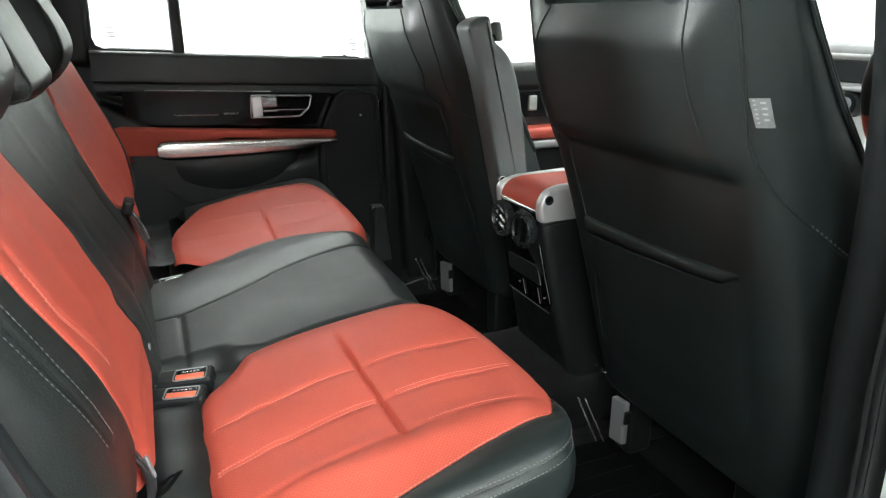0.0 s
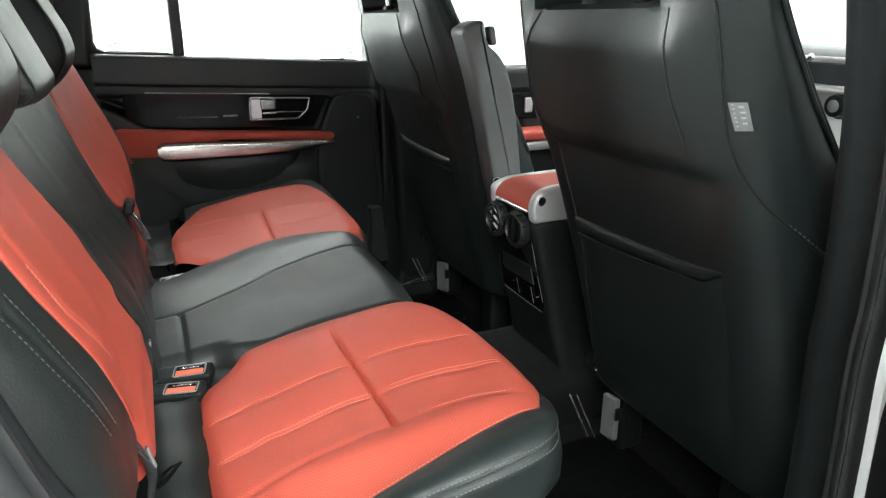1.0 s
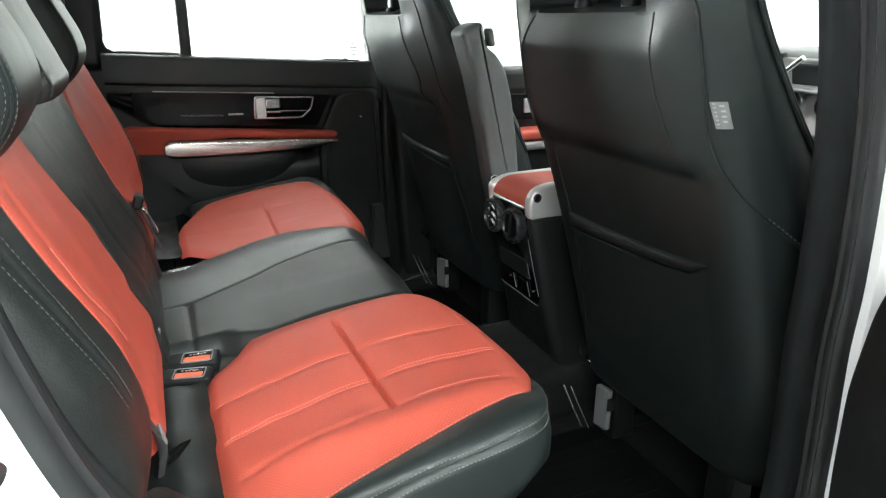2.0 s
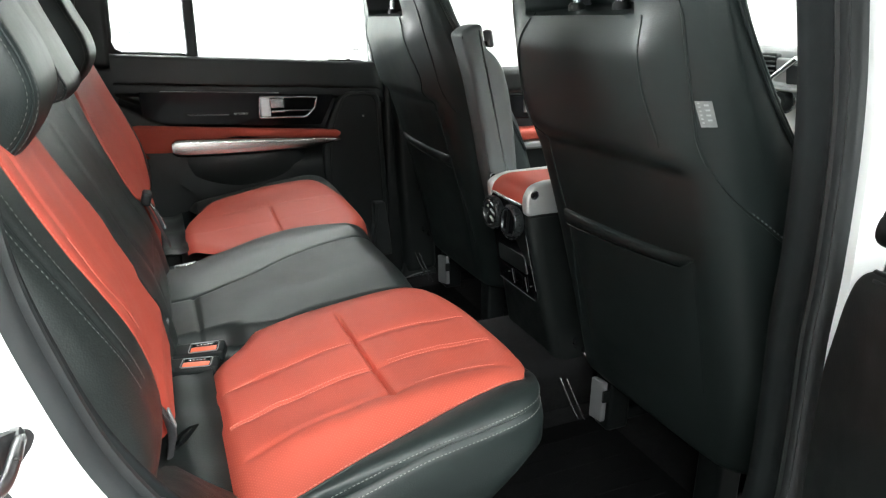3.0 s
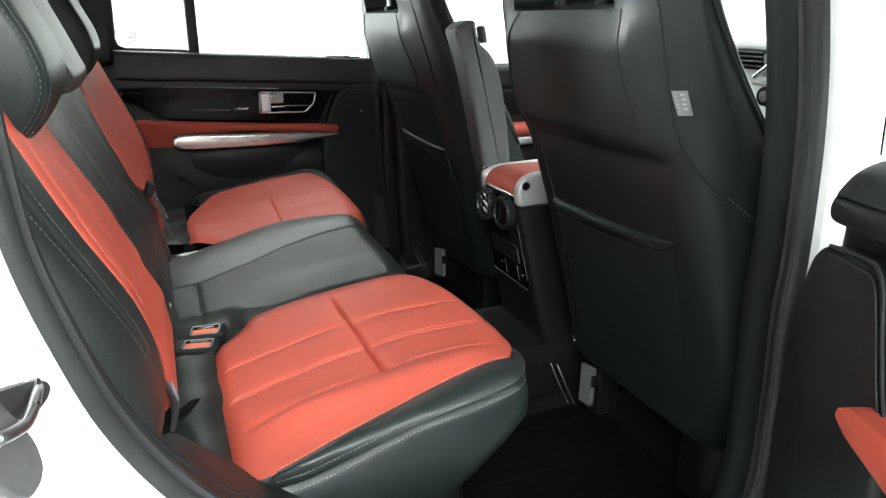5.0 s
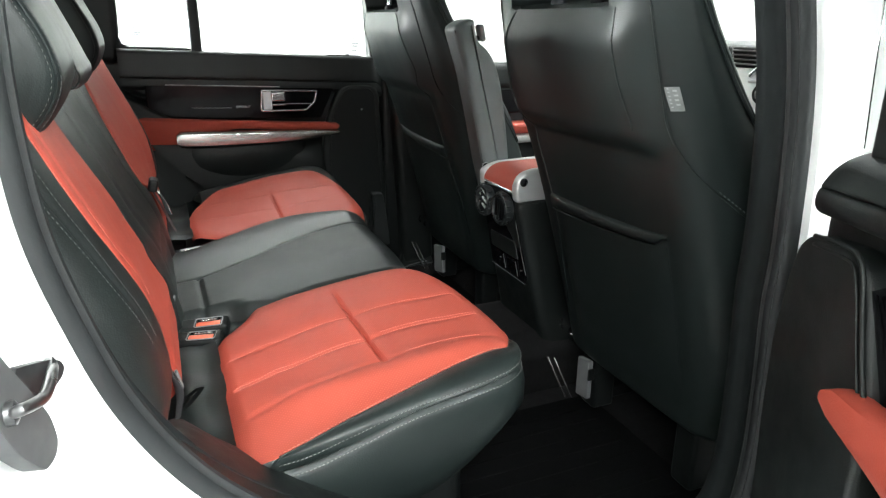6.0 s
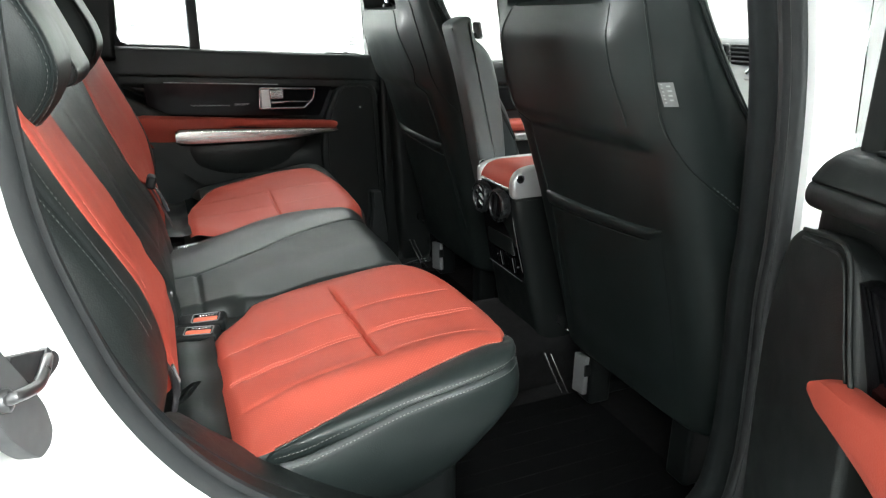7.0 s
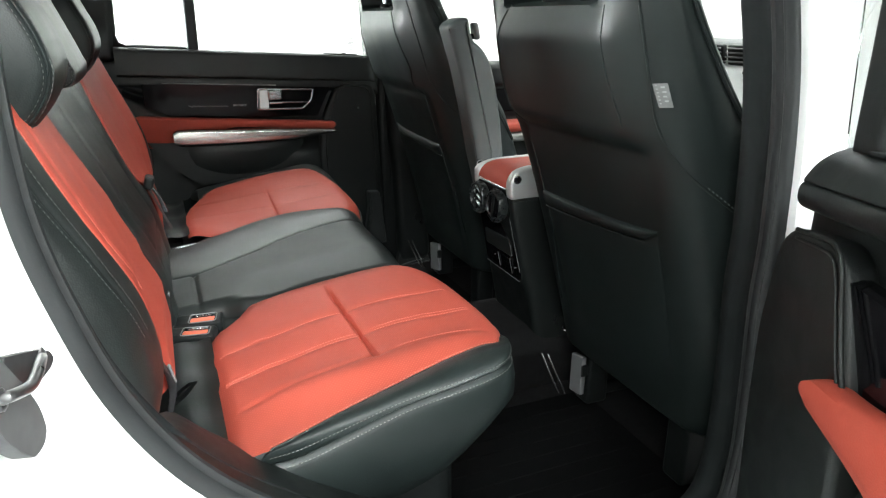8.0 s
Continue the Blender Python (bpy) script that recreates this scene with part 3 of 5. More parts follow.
    put("glass_edge", tube([(x, fr - 0.010, z) for x, z in ((-0.300, 1.43), (-0.3035, 1.345), (-0.299, 1.324), (-0.290, 1.315), (-0.275, 1.3115), (-0.20, 1.308), (-0.142, 1.305))], 0.0016, 6), SILVER, text="pale edge of the fixed glass")
    for x0, x1 in ((-0.31, -0.119), (-0.112, 0.39)):
        c = [(x0, fr + 0.015, 1.26), (x1, fr + 0.015, 1.25), (x1 - 0.02, fr - 0.02, 1.66), (x0 + 0.01, fr - 0.02, 1.66)]
        bm = capped([[Vector(p) for p in c], [Vector(p) + Vector((0, 0.004, 0)) for p in c]])
        ob = put("window_pane", bm, GLASS, text="clear door glass", smooth=False)
        ob.visible_shadow = False
    # small etched glass marks, too fine to read
    if not flip:
        for cx, cz, s in ((-0.2645, 1.342, 0.95), (0.3235, 1.307, 0.85)):
            for j, (w, dz) in enumerate(((0.014, 0.022), (0.020, 0.016), (0.026, 0.004), (0.024, -0.001), (0.026, -0.006), (0.016, -0.014), (0.020, -0.019))):
                put("glass_mark", box((w * s, 0.0006, 0.0026), (cx + 0.002 * ((j * 7) % 3 - 1), fr + 0.0072 - 0.085 * (cz + dz * s - 1.26), cz + dz * s), 0), MARK, smooth=False)
        # a swash of script drawn as a plain wavy line, then the word
        pts = [(-0.150 + 0.105 * t / 60, 0.7205, 1.150 - 0.004 * t / 60 + 0.0016 * (math.sin(t * 0.95) + 0.7 * math.sin(t * 1.7 + 1)) * (1.3 - t / 60)) for t in range(61)]
        put("script_badge", tube(pts, 0.0008, 5), SATIN, text="thin silver script line")
        cu = bpy.data.curves.new("badge_text", "FONT")
        cu.body, cu.size, cu.extrude, cu.align_x = "SPORT", 0.0112, 0.0004, "LEFT"
        ob = new("badge_text", cu)
        ob.matrix_world = pose(-0.033, 0.7205, 1.1455, 90, 2.0, 0) @ Matrix.Diagonal((1.15, 0.62, 1, 1))
        cu.materials.append(SATIN)
        ob.parent = door
        tagged(ob, "silver word SPORT")
    return door


car_door("shut car door, black trim, gloss insert, red armrest, aluminium grip")
car_door("open white car door with black trim and red armrest", swing=pose(0.4436, -0.7817, 0, 0, 0, 61) @ pose(-0.465, 0.815, 0))


def front_door(s, label):
    door = thing("door_3" if s > 0 else "door_4", label, "car door", kind="structure")
    part("door_shell", box((1.02, 0.11, 0.55), (1.05, s * 0.83, 0.97), 0.03, 3), PAINT, door, "white painted door shell")
    part("lower_panel", box((1.0, 0.05, 0.50), (1.05, s * 0.755, 0.96), 0.02, 3), SOFT, door)
    part("window_ledge", box((1.0, 0.07, 0.085), (1.05, s * 0.755, 1.205), 0.025, 4), SOFT, door, "black soft-touch window ledge")
    part("gloss_insert", box((0.62, 0.012, 0.075), (0.98, s * 0.728, 1.125), 0.006, 2), PIANO, door, "gloss black lacquered insert")
    part("handle_plate", box((0.03, 0.010, 0.045), (0.87, s * 0.720, 1.13), 0.004, 2), SATIN, door, "satin metal handle plate")
    part("armrest", box((0.60, 0.08, 0.035), (0.98, s * 0.70, 1.045), 0.014, 4), RED, door, "red leather door armrest")
    part("grip_strip", box((0.40, 0.03, 0.03), (0.98, s * 0.69, 1.01), 0.010, 3), SATIN, door)
    part("window_frame", box((0.06, 0.06, 0.46), (0.52, s * 0.755, 1.46), 0.015, 3, turn=(0, -5, 0)), SOFT, door)
    c = [(0.53, s * 0.775, 1.24), (1.60, s * 0.775, 1.20), (1.22, s * 0.69, 1.65), (0.50, s * 0.69, 1.66)]
    bm = capped([[Vector(p) for p in c], [Vector(p) + Vector((0, 0.004, 0)) for p in c]])
    ob = part("window_pane", bm, GLASS, door, "clear door glass", smooth=False)
    ob.visible_shadow = False
    return door


front_door(1, "black front door trim with red armrest, shut")
front_door(-1, "white front door beside the steering wheel, shut")


def door_striker():
    t = thing("door_striker", "chrome striker loop on a dark plate, bolted to the white jamb", "striker")

    def plate(name, outline, thick, base, mat, label):
        """A plate on the jamb's slant, outline in y and z."""
        def at(y, z, h):
            return Vector((base + 0.25 * y + h, y - 0.25 * h, z))
        pts = rounded(outline, 0.008, 4)
        rows = [[at(y, z, 0) for y, z in pts], [at(y, z, thick - 0.001) for y, z in pts]]
        cy, cz = sum(p[0] for p in pts) / len(pts), sum(p[1] for p in pts) / len(pts)
        rows.append([at(cy + (y - cy) * 0.97, cz + (z - cz) * 0.97, thick) for y, z in pts])
        return part(name, capped(rows), mat, t, label)

    plate("plate", [(-0.8261, 1.1858), (-0.7845, 1.169), (-0.7685, 1.1597), (-0.7642, 1.1522), (-0.7699, 1.1484), (-0.7945, 1.1473), (-0.8075, 1.1559), (-0.8264, 1.1755)], 0.006, -0.130, STRIKER_GREY, "dark striker plate")
    plate("cover", [(-0.8546, 1.2164), (-0.8462, 1.2012), (-0.839, 1.1902), (-0.8207, 1.1617), (-0.809, 1.14), (-0.806, 1.1212), (-0.8123, 1.1137), (-0.8266, 1.1131), (-0.8379, 1.1239), (-0.8548, 1.1455), (-0.8631, 1.1631), (-0.8745, 1.1872)],
          0.012, -0.130, COVER_GREY, "grey plastic cover")
    pts = [Vector((b + 0.25 * y, y, z)) for y, z, b in [(-0.7826, 1.1614, -0.124), (-0.8051, 1.1687, -0.115), (-0.8223, 1.1723, -0.109), (-0.8375, 1.1733, -0.105), (-0.8501, 1.1744, -0.103), (-0.8641, 1.1786, -0.103), (-0.8715, 1.1809, -0.105), (-0.8584, 1.1733, -0.114)]]
    part("loop", tube(spline(pts, 5), 0.0036, 12), DULL_CHROME, t, "dull chrome loop")
    for y, z, b in [(-0.7826, 1.1614, -0.124), (-0.8584, 1.1733, -0.114)]:
        part("bolt", lathe([(-0.004, 0.007), (0.001, 0.007), (0.0025, 0.0045), (0.0025, 0.0)], (b + 0.25 * y, y, z), "x", 12), DULL_CHROME, t)


door_striker()


# ---- rear bench ----
SEAM_A, SEAM_B, SEAM_C = 0.327, 0.418, 0.498


def seat_level(x, y):
    return 0.95 + 0.115 * x + 0.03 * (abs(y) - 0.32)


def seam_y(base, x):
    """The fore-and-aft seams splay towards the back and the front edge."""
    return base + (0.9 if base > 0.4 else 1.0) * max(-x, 0) ** 1.5 * 0.5 + max(x - 0.08, 0) * 0.2


def insert_point(u, v, far=False):
    """The red seat insert: u from back to front, v from the middle of the car outwards."""
    xf = 0.196 - 0.028 * abs(2 * v - 1) ** 3.5 - 0.016 * smooth_step(0.80, 1.0, v)
    x = -0.199 + u * (xf + 0.199)
    yi = interp(x, [-0.2, -0.15, -0.12, -0.02, 0.08, 0.133, 0.19], [0.285, 0.229, 0.183, 0.160, 0.155, 0.165, 0.205])
    yo = interp(x, [-0.2, -0.178, -0.156, -0.108, -0.0215, 0.07, 0.147, 0.19], [0.628, 0.630, 0.628, 0.611, 0.586, 0.564, 0.553, 0.545])
    if far:
        yo = interp(x, [-0.2, -0.16, -0.12, -0.08, 0.0, 0.07, 0.13, 0.165, 0.19], [0.414, 0.489, 0.534, 0.562, 0.582, 0.574, 0.539, 0.494, 0.454])
    y = yi + v * (yo - yi)
    z = seat_level(x, y)
    if far:
        z += 0.020 * math.exp(-((y - 0.50) / 0.13) ** 2 - ((x - 0.04) / 0.17) ** 2)
    sewn = 0.12 if far else 0.62
    # sewn channels and the cross crease
    for base, depth in ((SEAM_A, 0.0032), (SEAM_B, 0.0034), (SEAM_C, 0.0030)):
        d = abs(y - seam_y(base, x))
        fade = (1 - smooth_step(0.12, 0.17, x)) * smooth_step(-0.199, -0.165, x)
        z -= sewn * depth * math.exp(-(d / 0.006) ** 2) * fade
        z += sewn * 0.0014 * math.exp(-((d - 0.03) / 0.022) ** 2) * fade
    inside = (0.75 if far else 1.0) * smooth_step(0.19, 0.27, y) * (1 - (smooth_step(0.37, 0.46, y) if far else smooth_step(0.498, 0.512, y)))
    z -= inside * (0.0062 * math.exp(-(x / 0.0024) ** 2) + 0.0020 * math.exp(-(x / 0.011) ** 2))
    z += inside * 0.0020 * math.exp(-((abs(x) - 0.05) / 0.035) ** 2)
    z += 0.010 * math.exp(-((y - 0.525) / 0.035) ** 2) * smooth_step(-0.20, -0.10, x) * (1 - smooth_step(0.10, 0.17, x))
    # rolled edges
    df = max(0.045 - (xf - x), 0) / 0.045
    z -= 0.045 * (1 - math.sqrt(max(1 - df ** 2, 0))) * (1 - 0.88 * smooth_step(0.76, 0.985, v))
    di = max(0.05 - (y - yi), 0) / 0.05
    z -= 0.008 * di ** 2
    db = max(0.02 - (x + 0.199), 0) / 0.02
    z -= 0.010 * db ** 2
    return Vector((x, y, z))


def seat_cushion(bench, s, label):
    def place(p):
        return Vector((p[0], s * p[1], p[2]))

    n = 110
    top = part("seat_cushion", grid([[place(insert_point(i / 170, k / n, s > 0)) for k in range(n + 1)] for i in range(171)]), RED_PERF, bench, label)
    # stitches along the channels, doubled on the middle one
    bm = bmesh.new()

    def seam_line(base, off, x0, x1, m=40):
        out = []
        for i in range(m + 1):
            x = x0 + (x1 - x0) * i / m
            y = seam_y(base, x) + off
            # height read from the insert
            u = (x + 0.199) / 0.375
            yi, yo = insert_point(u, 0, s > 0).y, insert_point(u, 1, s > 0).y
            out.append(place(insert_point(u, min(max((y - yi) / (yo - yi), 0), 1), s > 0)))
        return out

    fine = 0.00045 if s < 0 else 0.00025
    for base, offs in ((SEAM_A, (0.0,)), (SEAM_B, (-0.003, 0.003))):
        for off in offs:
            stitches(seam_line(base, off, -0.19, -0.010), 0.0026, 0.0018, fine, bm=bm)
            stitches(seam_line(base, off, 0.010, 0.145), 0.0026, 0.0018, fine, bm=bm)
    if s < 0:
        stitches(seam_line(SEAM_C, 0.0, 0.022, 0.130), 0.0026, 0.0018, 0.0004, bm=bm)
    part("stitching", bm, THREAD_RED, top, "pale pink stitching", kind="stuff")

    # black border: from the insert's edge out to the side seam, then down the cushion's side and front
    def at_x(x):
        return insert_point((x + 0.199) / (0.152 + 0.199), 1, s > 0)

    inner = [at_x(x) for x in (-0.160, -0.128, -0.075, -0.005, 0.068, 0.120, 0.146)]
    inner += [insert_point(1, v, s > 0) for v in (0.985, 0.93, 0.78, 0.52, 0.26, 0.06)]
    outer = [(-0.163, 0.627, 0.920), (-0.128, 0.625, 0.9205), (-0.075, 0.622, 0.932), (-0.005, 0.621, 0.952), (0.068, 0.620, 0.963), (0.115, 0.616, 0.9700), (0.138, 0.604, 0.9725),
             (0.154, 0.578, 0.970), (0.166, 0.54, 0.957), (0.180, 0.47, 0.938), (0.190, 0.37, 0.926), (0.189, 0.27, 0.921), (0.176, 0.20, 0.915)]
    inner, outer = spline(inner, 7), spline([Vector(p) for p in outer], 7)
    m = len(outer)
    rows, upper, lower, rim = [], [], [], []
    for i, (r, q) in enumerate(zip(inner, outer)):
        d = outer[min(i + 1, m - 1)] - outer[max(i - 1, 0)]
        out = Vector((-d.y, d.x, 0)).normalized()
        if out.dot(Vector((q.x, q.y - 0.4, 0))) < 0:
            out = -out
        w = (q - r).length
        bulge = (out * 0.55 + Vector((0, 0, 0.8))) * (0.0075 + 0.13 * w)
        top_row = [r.lerp(q, t) + bulge * 4 * t * (1 - t) for t in (0.12, 0.3, 0.5, 0.7, 0.86, 0.95)]
        row = [r + Vector((0, 0, -0.003)), r + Vector((0, 0, 0.0005))] + top_row + [q - out * 0.0035 + Vector((0, 0, -0.0002))]
        lean = 0.85 * smooth_step(-0.16, 0.10, q.x)
        for o, dz in ((0.0012, -0.0035), (0.0045, -0.010), (0.0075, -0.026), (0.0085, -0.048), (0.007, -0.076), (0.001, -0.110), (-0.010, -0.142), (-0.03, -0.172)):
            row.append(q + out * o + Vector((lean * min(dz + 0.046, 0), 0, dz)))
        rows.append([place(p) for p in row])
        k = min(0.0055 / max(w, 0.006), 0.9)
        upper.append(place(r.lerp(q, 1 - k) + bulge * 4 * k * (1 - k) + out * 0.0005 + Vector((0, 0, 0.0005))))
        lower.append(place(row[9].lerp(row[10], 0.35) + out * 0.0007))
        rim.append(place(r - out * 0.0035 + Vector((0, 0, 0.0006))))
    # the side runs on behind the border's nose
    base = [Vector(place(p)) - outer[0] for p in rows[0]]
    for q, k in (((-0.169, 0.6262, 0.920), 0.75), ((-0.174, 0.6245, 0.9195), 0.40), ((-0.177, 0.622, 0.919), 0.0), ((-0.215, 0.600, 0.912), 0.0)):
        rows.insert(0, [place(Vector(q) + o * (k if j < 9 else 1)) for j, o in enumerate(base)])
    part("border", grid(rows), BLACK, top, "black leather border and side")
    part("edge_stitching", stitches(rim[:48], 0.0034, 0.0020, 0.0005), THREAD_RED, top, "pale pink edge stitching", kind="stuff")
    bm = stitches(upper, 0.0026, 0.0022, 0.00055)
    stitches(lower, 0.0026, 0.0022, 0.00055, bm=bm)
    part("stitching", bm, THREAD, top, "pale stitching", kind="stuff")
    part("piping", tube([place(p + Vector((0, 0, 0.0004))) for p in inner], 0.0014, 6), BLACK, top)
    tuck = []
    for u in range(0, 5):
        p = insert_point(u / 36, 1, s > 0) - Vector((0, 0.003, 0))
        tuck.append([place(p + Vector(o)) for o in ((0, -0.002, -0.0005), (0, 0.002, -0.006), (0.002, 0.003, -0.02), (0.008, -0.004, -0.045), (0.02, -0.02, -0.08))])
    part("corner_tuck", grid(tuck), GREY, top, "dark grey leather tucked corner")
    # grey apron behind the insert
    rows = []
    for i in range(9):
        x = -0.275 + 0.079 * i / 8
        rows.append([place((x, 0.275 + (0.60 - 0.275) * k / 20 - 0.03 * (k / 20) * (1 - i / 8), seat_level(x, 0.4) - 0.008 - 0.003 * math.cos(i) + 0.002 * math.sin(k * 0.9))) for k in range(21)])
    part("rear_apron", grid(rows), GREY, top, "dark grey leather apron")
    return top


def centre_cushion(bench):
    rows = []
    n, m = 120, 170
    for i in range(n + 1):
        x = -0.275 + (0.164 + 0.275) * i / n
        row = []
        for k in range(m + 1):
            y = -0.235 + 0.47 * k / m
            lo = interp(x, [-0.28, -0.15, -0.11, 0.0, 0.2], [-0.20, -0.20, -0.20, -0.185, -0.19])
            hi = interp(x, [-0.28, -0.2, -0.167, -0.125, -0.06, 0.005, 0.066, 0.134, 0.2], [0.16, 0.172, 0.192, 0.208, 0.240, 0.252, 0.236, 0.20, 0.18])
            t = k / m
            y = lo + (hi - lo) * t
            z = seat_level(x, 0.3) + 0.002
            # left bolster roll beside the seam
            sy = interp(x, [-0.28, -0.208, -0.144, -0.087, -0.024, 0.053, 0.104, 0.151, 0.2], [-0.005, -0.012, 0.012, 0.039, 0.078, 0.104, 0.110, 0.102, 0.10])
            z += 0.010 * math.sin(math.pi * min(max((y - sy) / (hi - sy), 0), 1) * 0.8)
            z -= 0.0018 * math.exp(-((y - sy) / 0.0028) ** 2)
            # right roll
            z -= 0.014 * smooth_step(-0.06, -0.20, y) * smooth_step(-0.16, -0.08, x)
            z -= 0.024 * (1 - smooth_step(lo, lo + 0.035, y)) + 0.020 * smooth_step(hi - 0.03, hi, y)
            # small rear panel seam
            if y < sy:
                z -= 0.004 * math.exp(-((x + 0.204) / 0.004) ** 2)
            # buckle hollow
            z -= 0.020 * smooth_step(-0.15, -0.18, y) * (1 - smooth_step(-0.17, -0.13, x))
            e = max(0.05 - (0.164 - x), 0) / 0.05
            z -= 0.045 * (1 - math.sqrt(max(1 - e * e, 0)))
            row.append((x, y, z))
        rows.append(row)
    rows.append([(p[0] + 0.002, p[1], p[2] - 0.05) for p in rows[-1]])
    rows.append([(p[0] - 0.03, p[1], p[2] - 0.10) for p in rows[-1]])
    return part("centre_cushion", grid(rows), GREY, bench, "dark grey leather middle seat")


def back_x(z, y=0.0):
    return interp(z, [0.90, 0.97, 0.99, 1.05, 1.11, 1.16, 1.24, 1.27, 1.33, 1.42], [-0.240, -0.252, -0.256, -0.272, -0.285, -0.304, -0.338, -0.350, -0.374, -0.408])


def back_hollow(y, z):
    """The bench's back sinks between its bolsters above the belt notch."""
    return interp(abs(y), [0.0, 0.19, 0.30, 0.40], [0.020, 0.020, 0.012, 0.0]) * smooth_step(1.02, 1.12, z)


def red_edge(z):
    """The red panels' inner edge; it steps at the belt notch."""
    return interp(z, [0.945, 0.97, 1.0, 1.04, 1.052, 1.065, 1.09, 1.13, 1.19, 1.26, 1.39], [0.215, 0.197, 0.205, 0.228, 0.228, 0.200, 0.192, 0.192, 0.222, 0.262, 0.30])


def backrest(bench, s, label):
    def place(p):
        return Vector((p[0], s * p[1], p[2]))

    def surface(y, z):
        x = back_x(z) + interp(y, [0.0, 0.40, 0.50, 0.56, 0.60, 0.63, 0.66], [0.0, 0.0, 0.009, 0.013, 0.009, -0.004, -0.044]) * smooth_step(0.98, 1.07, z) + 0.004 * smooth_step(0.97, 1.0, z) - 0.022 * smooth_step(1.03, 0.97, z) * smooth_step(0.42, 0.50, y)
        x -= back_hollow(y, z)
        x -= 0.003 * math.exp(-((y - outer(z)) / 0.004) ** 2)
        x -= 0.0025 * math.exp(-((y - fold(z)) / 0.003) ** 2) * smooth_step(1.07, 1.10, z)
        if s < 0:
            x -= 0.0030 * math.exp(-((y - pink(z)) / 0.006) ** 2) * smooth_step(1.08, 1.11, z)
        return x

    def outer(z):
        return interp(z, [0.945, 0.99, 1.003, 1.04, 1.066, 1.10, 1.14, 1.17, 1.20, 1.28, 1.39], [0.47, 0.50, 0.497, 0.512, 0.523, 0.540, 0.552, 0.562, 0.570, 0.574, 0.57])

    def fold(z):
        return interp(z, [1.06, 1.08, 1.11, 1.14, 1.18, 1.25, 1.39], [0.582, 0.594, 0.601, 0.606, 0.611, 0.618, 0.620])

    def pink(z):
        return interp(z, [1.08, 1.09, 1.146, 1.166, 1.25, 1.39], [0.462, 0.469, 0.514, 0.527, 0.535, 0.535])

    rows, side = [], []
    for i in range(101):
        z = 0.945 + 0.445 * i / 100
        a, b = red_edge(z), outer(z)
        rows.append([place((surface(a + (b - a) * k / 70, z) - 0.010 * (max(0.010 - (b - a) * k / 70, 0) / 0.010) ** 2, a + (b - a) * k / 70, z)) for k in range(71)])
        side.append([place((surface(b + (0.655 - b) * k / 40, z) + 0.0005, b + (0.655 - b) * k / 40, z)) for k in range(41)])
    top = part("backrest", grid(rows), RED, bench, label)
    part("bolster", grid(side), GREY, top, "dark grey leather side bolster")
    bm = bmesh.new()
    for off in (-0.0025, 0.0025) if s < 0 else ():
        stitches([place((surface(pink(z) + off, z) + 0.0005, pink(z) + off, z)) for z in np.linspace(1.085, 1.21, 50)], 0.003, 0.002, 0.0004, lift=(0, 0, 0), bm=bm)
    stitches([place((surface(outer(z) - 0.0025, z) + 0.0005, outer(z) - 0.0025, z)) for z in np.linspace(1.0, 1.30, 80)], 0.0026, 0.0026, 0.0003, lift=(0, 0, 0), bm=bm)
    part("stitching", bm, THREAD_RED, top, "pale pink stitching", kind="stuff")
    bm = bmesh.new()
    for off in (-0.0085, 0.0085):
        stitches([place((surface(fold(z) + off, z) + 0.0012, fold(z) + off, z)) for z in np.linspace(1.085, 1.30, 60)], 0.0026, 0.0030, 0.00032, lift=(0, 0, 0), bm=bm)
    part("stitching", bm, THREAD, top, "pale stitching", kind="stuff")
    # rear shell
    back = [[place((back_x(z) - 0.02 - 0.10 * (0 if k in (0, 12) else 1), 0.19 + 0.45 * k / 12, z)) for k in range(13)] for z in np.linspace(0.93, 1.39, 12)]
    part("back_shell", grid(back), PLASTIC, top)
    return top


def centre_backrest(bench):
    rows = []
    for i in range(61):
        z = 0.92 + 0.42 * i / 60
        row = []
        for k in range(49):
            hw = red_edge(z) + 0.004
            y = hw * (2 * k / 48 - 1)
            x = back_x(z) - 0.002 - back_hollow(y, z) + 0.004
            x += 0.005 * math.exp(-((abs(y) - 0.15) / 0.04) ** 2) - 0.003 * math.exp(-((abs(y) - 0.105) / 0.012) ** 2)
            x -= 0.012 * max((abs(y) - hw + 0.012) / 0.012, 0) ** 2
            if abs(y) < 0.10:
                x += 0.004 * math.exp(-((z - 1.10) / 0.1) ** 2) - 0.006 * math.exp(-((z - 1.0) / 0.006) ** 2)
            row.append((x, y, z))
        rows.append(row)
    return part("centre_backrest", grid(rows), GREY, bench, "dark grey leather middle backrest")


PAD_OUTLINE = [(-0.362, 1.462), (-0.331, 1.395), (-0.319, 1.367), (-0.3125, 1.340), (-0.3135, 1.321), (-0.321, 1.3025), (-0.335, 1.2835), (-0.354, 1.2685), (-0.383, 1.260),
               (-0.420, 1.272), (-0.448, 1.310), (-0.464, 1.400), (-0.474, 1.470), (-0.448, 1.518), (-0.398, 1.512)]
WEDGE_OUTLINE = [(-0.405, 1.490), (-0.3685, 1.400), (-0.350, 1.353), (-0.3375, 1.318), (-0.3325, 1.304), (-0.3350, 1.290), (-0.347, 1.2815), (-0.372, 1.279), (-0.405, 1.287), (-0.440, 1.330),
                 (-0.470, 1.440), (-0.455, 1.495)]


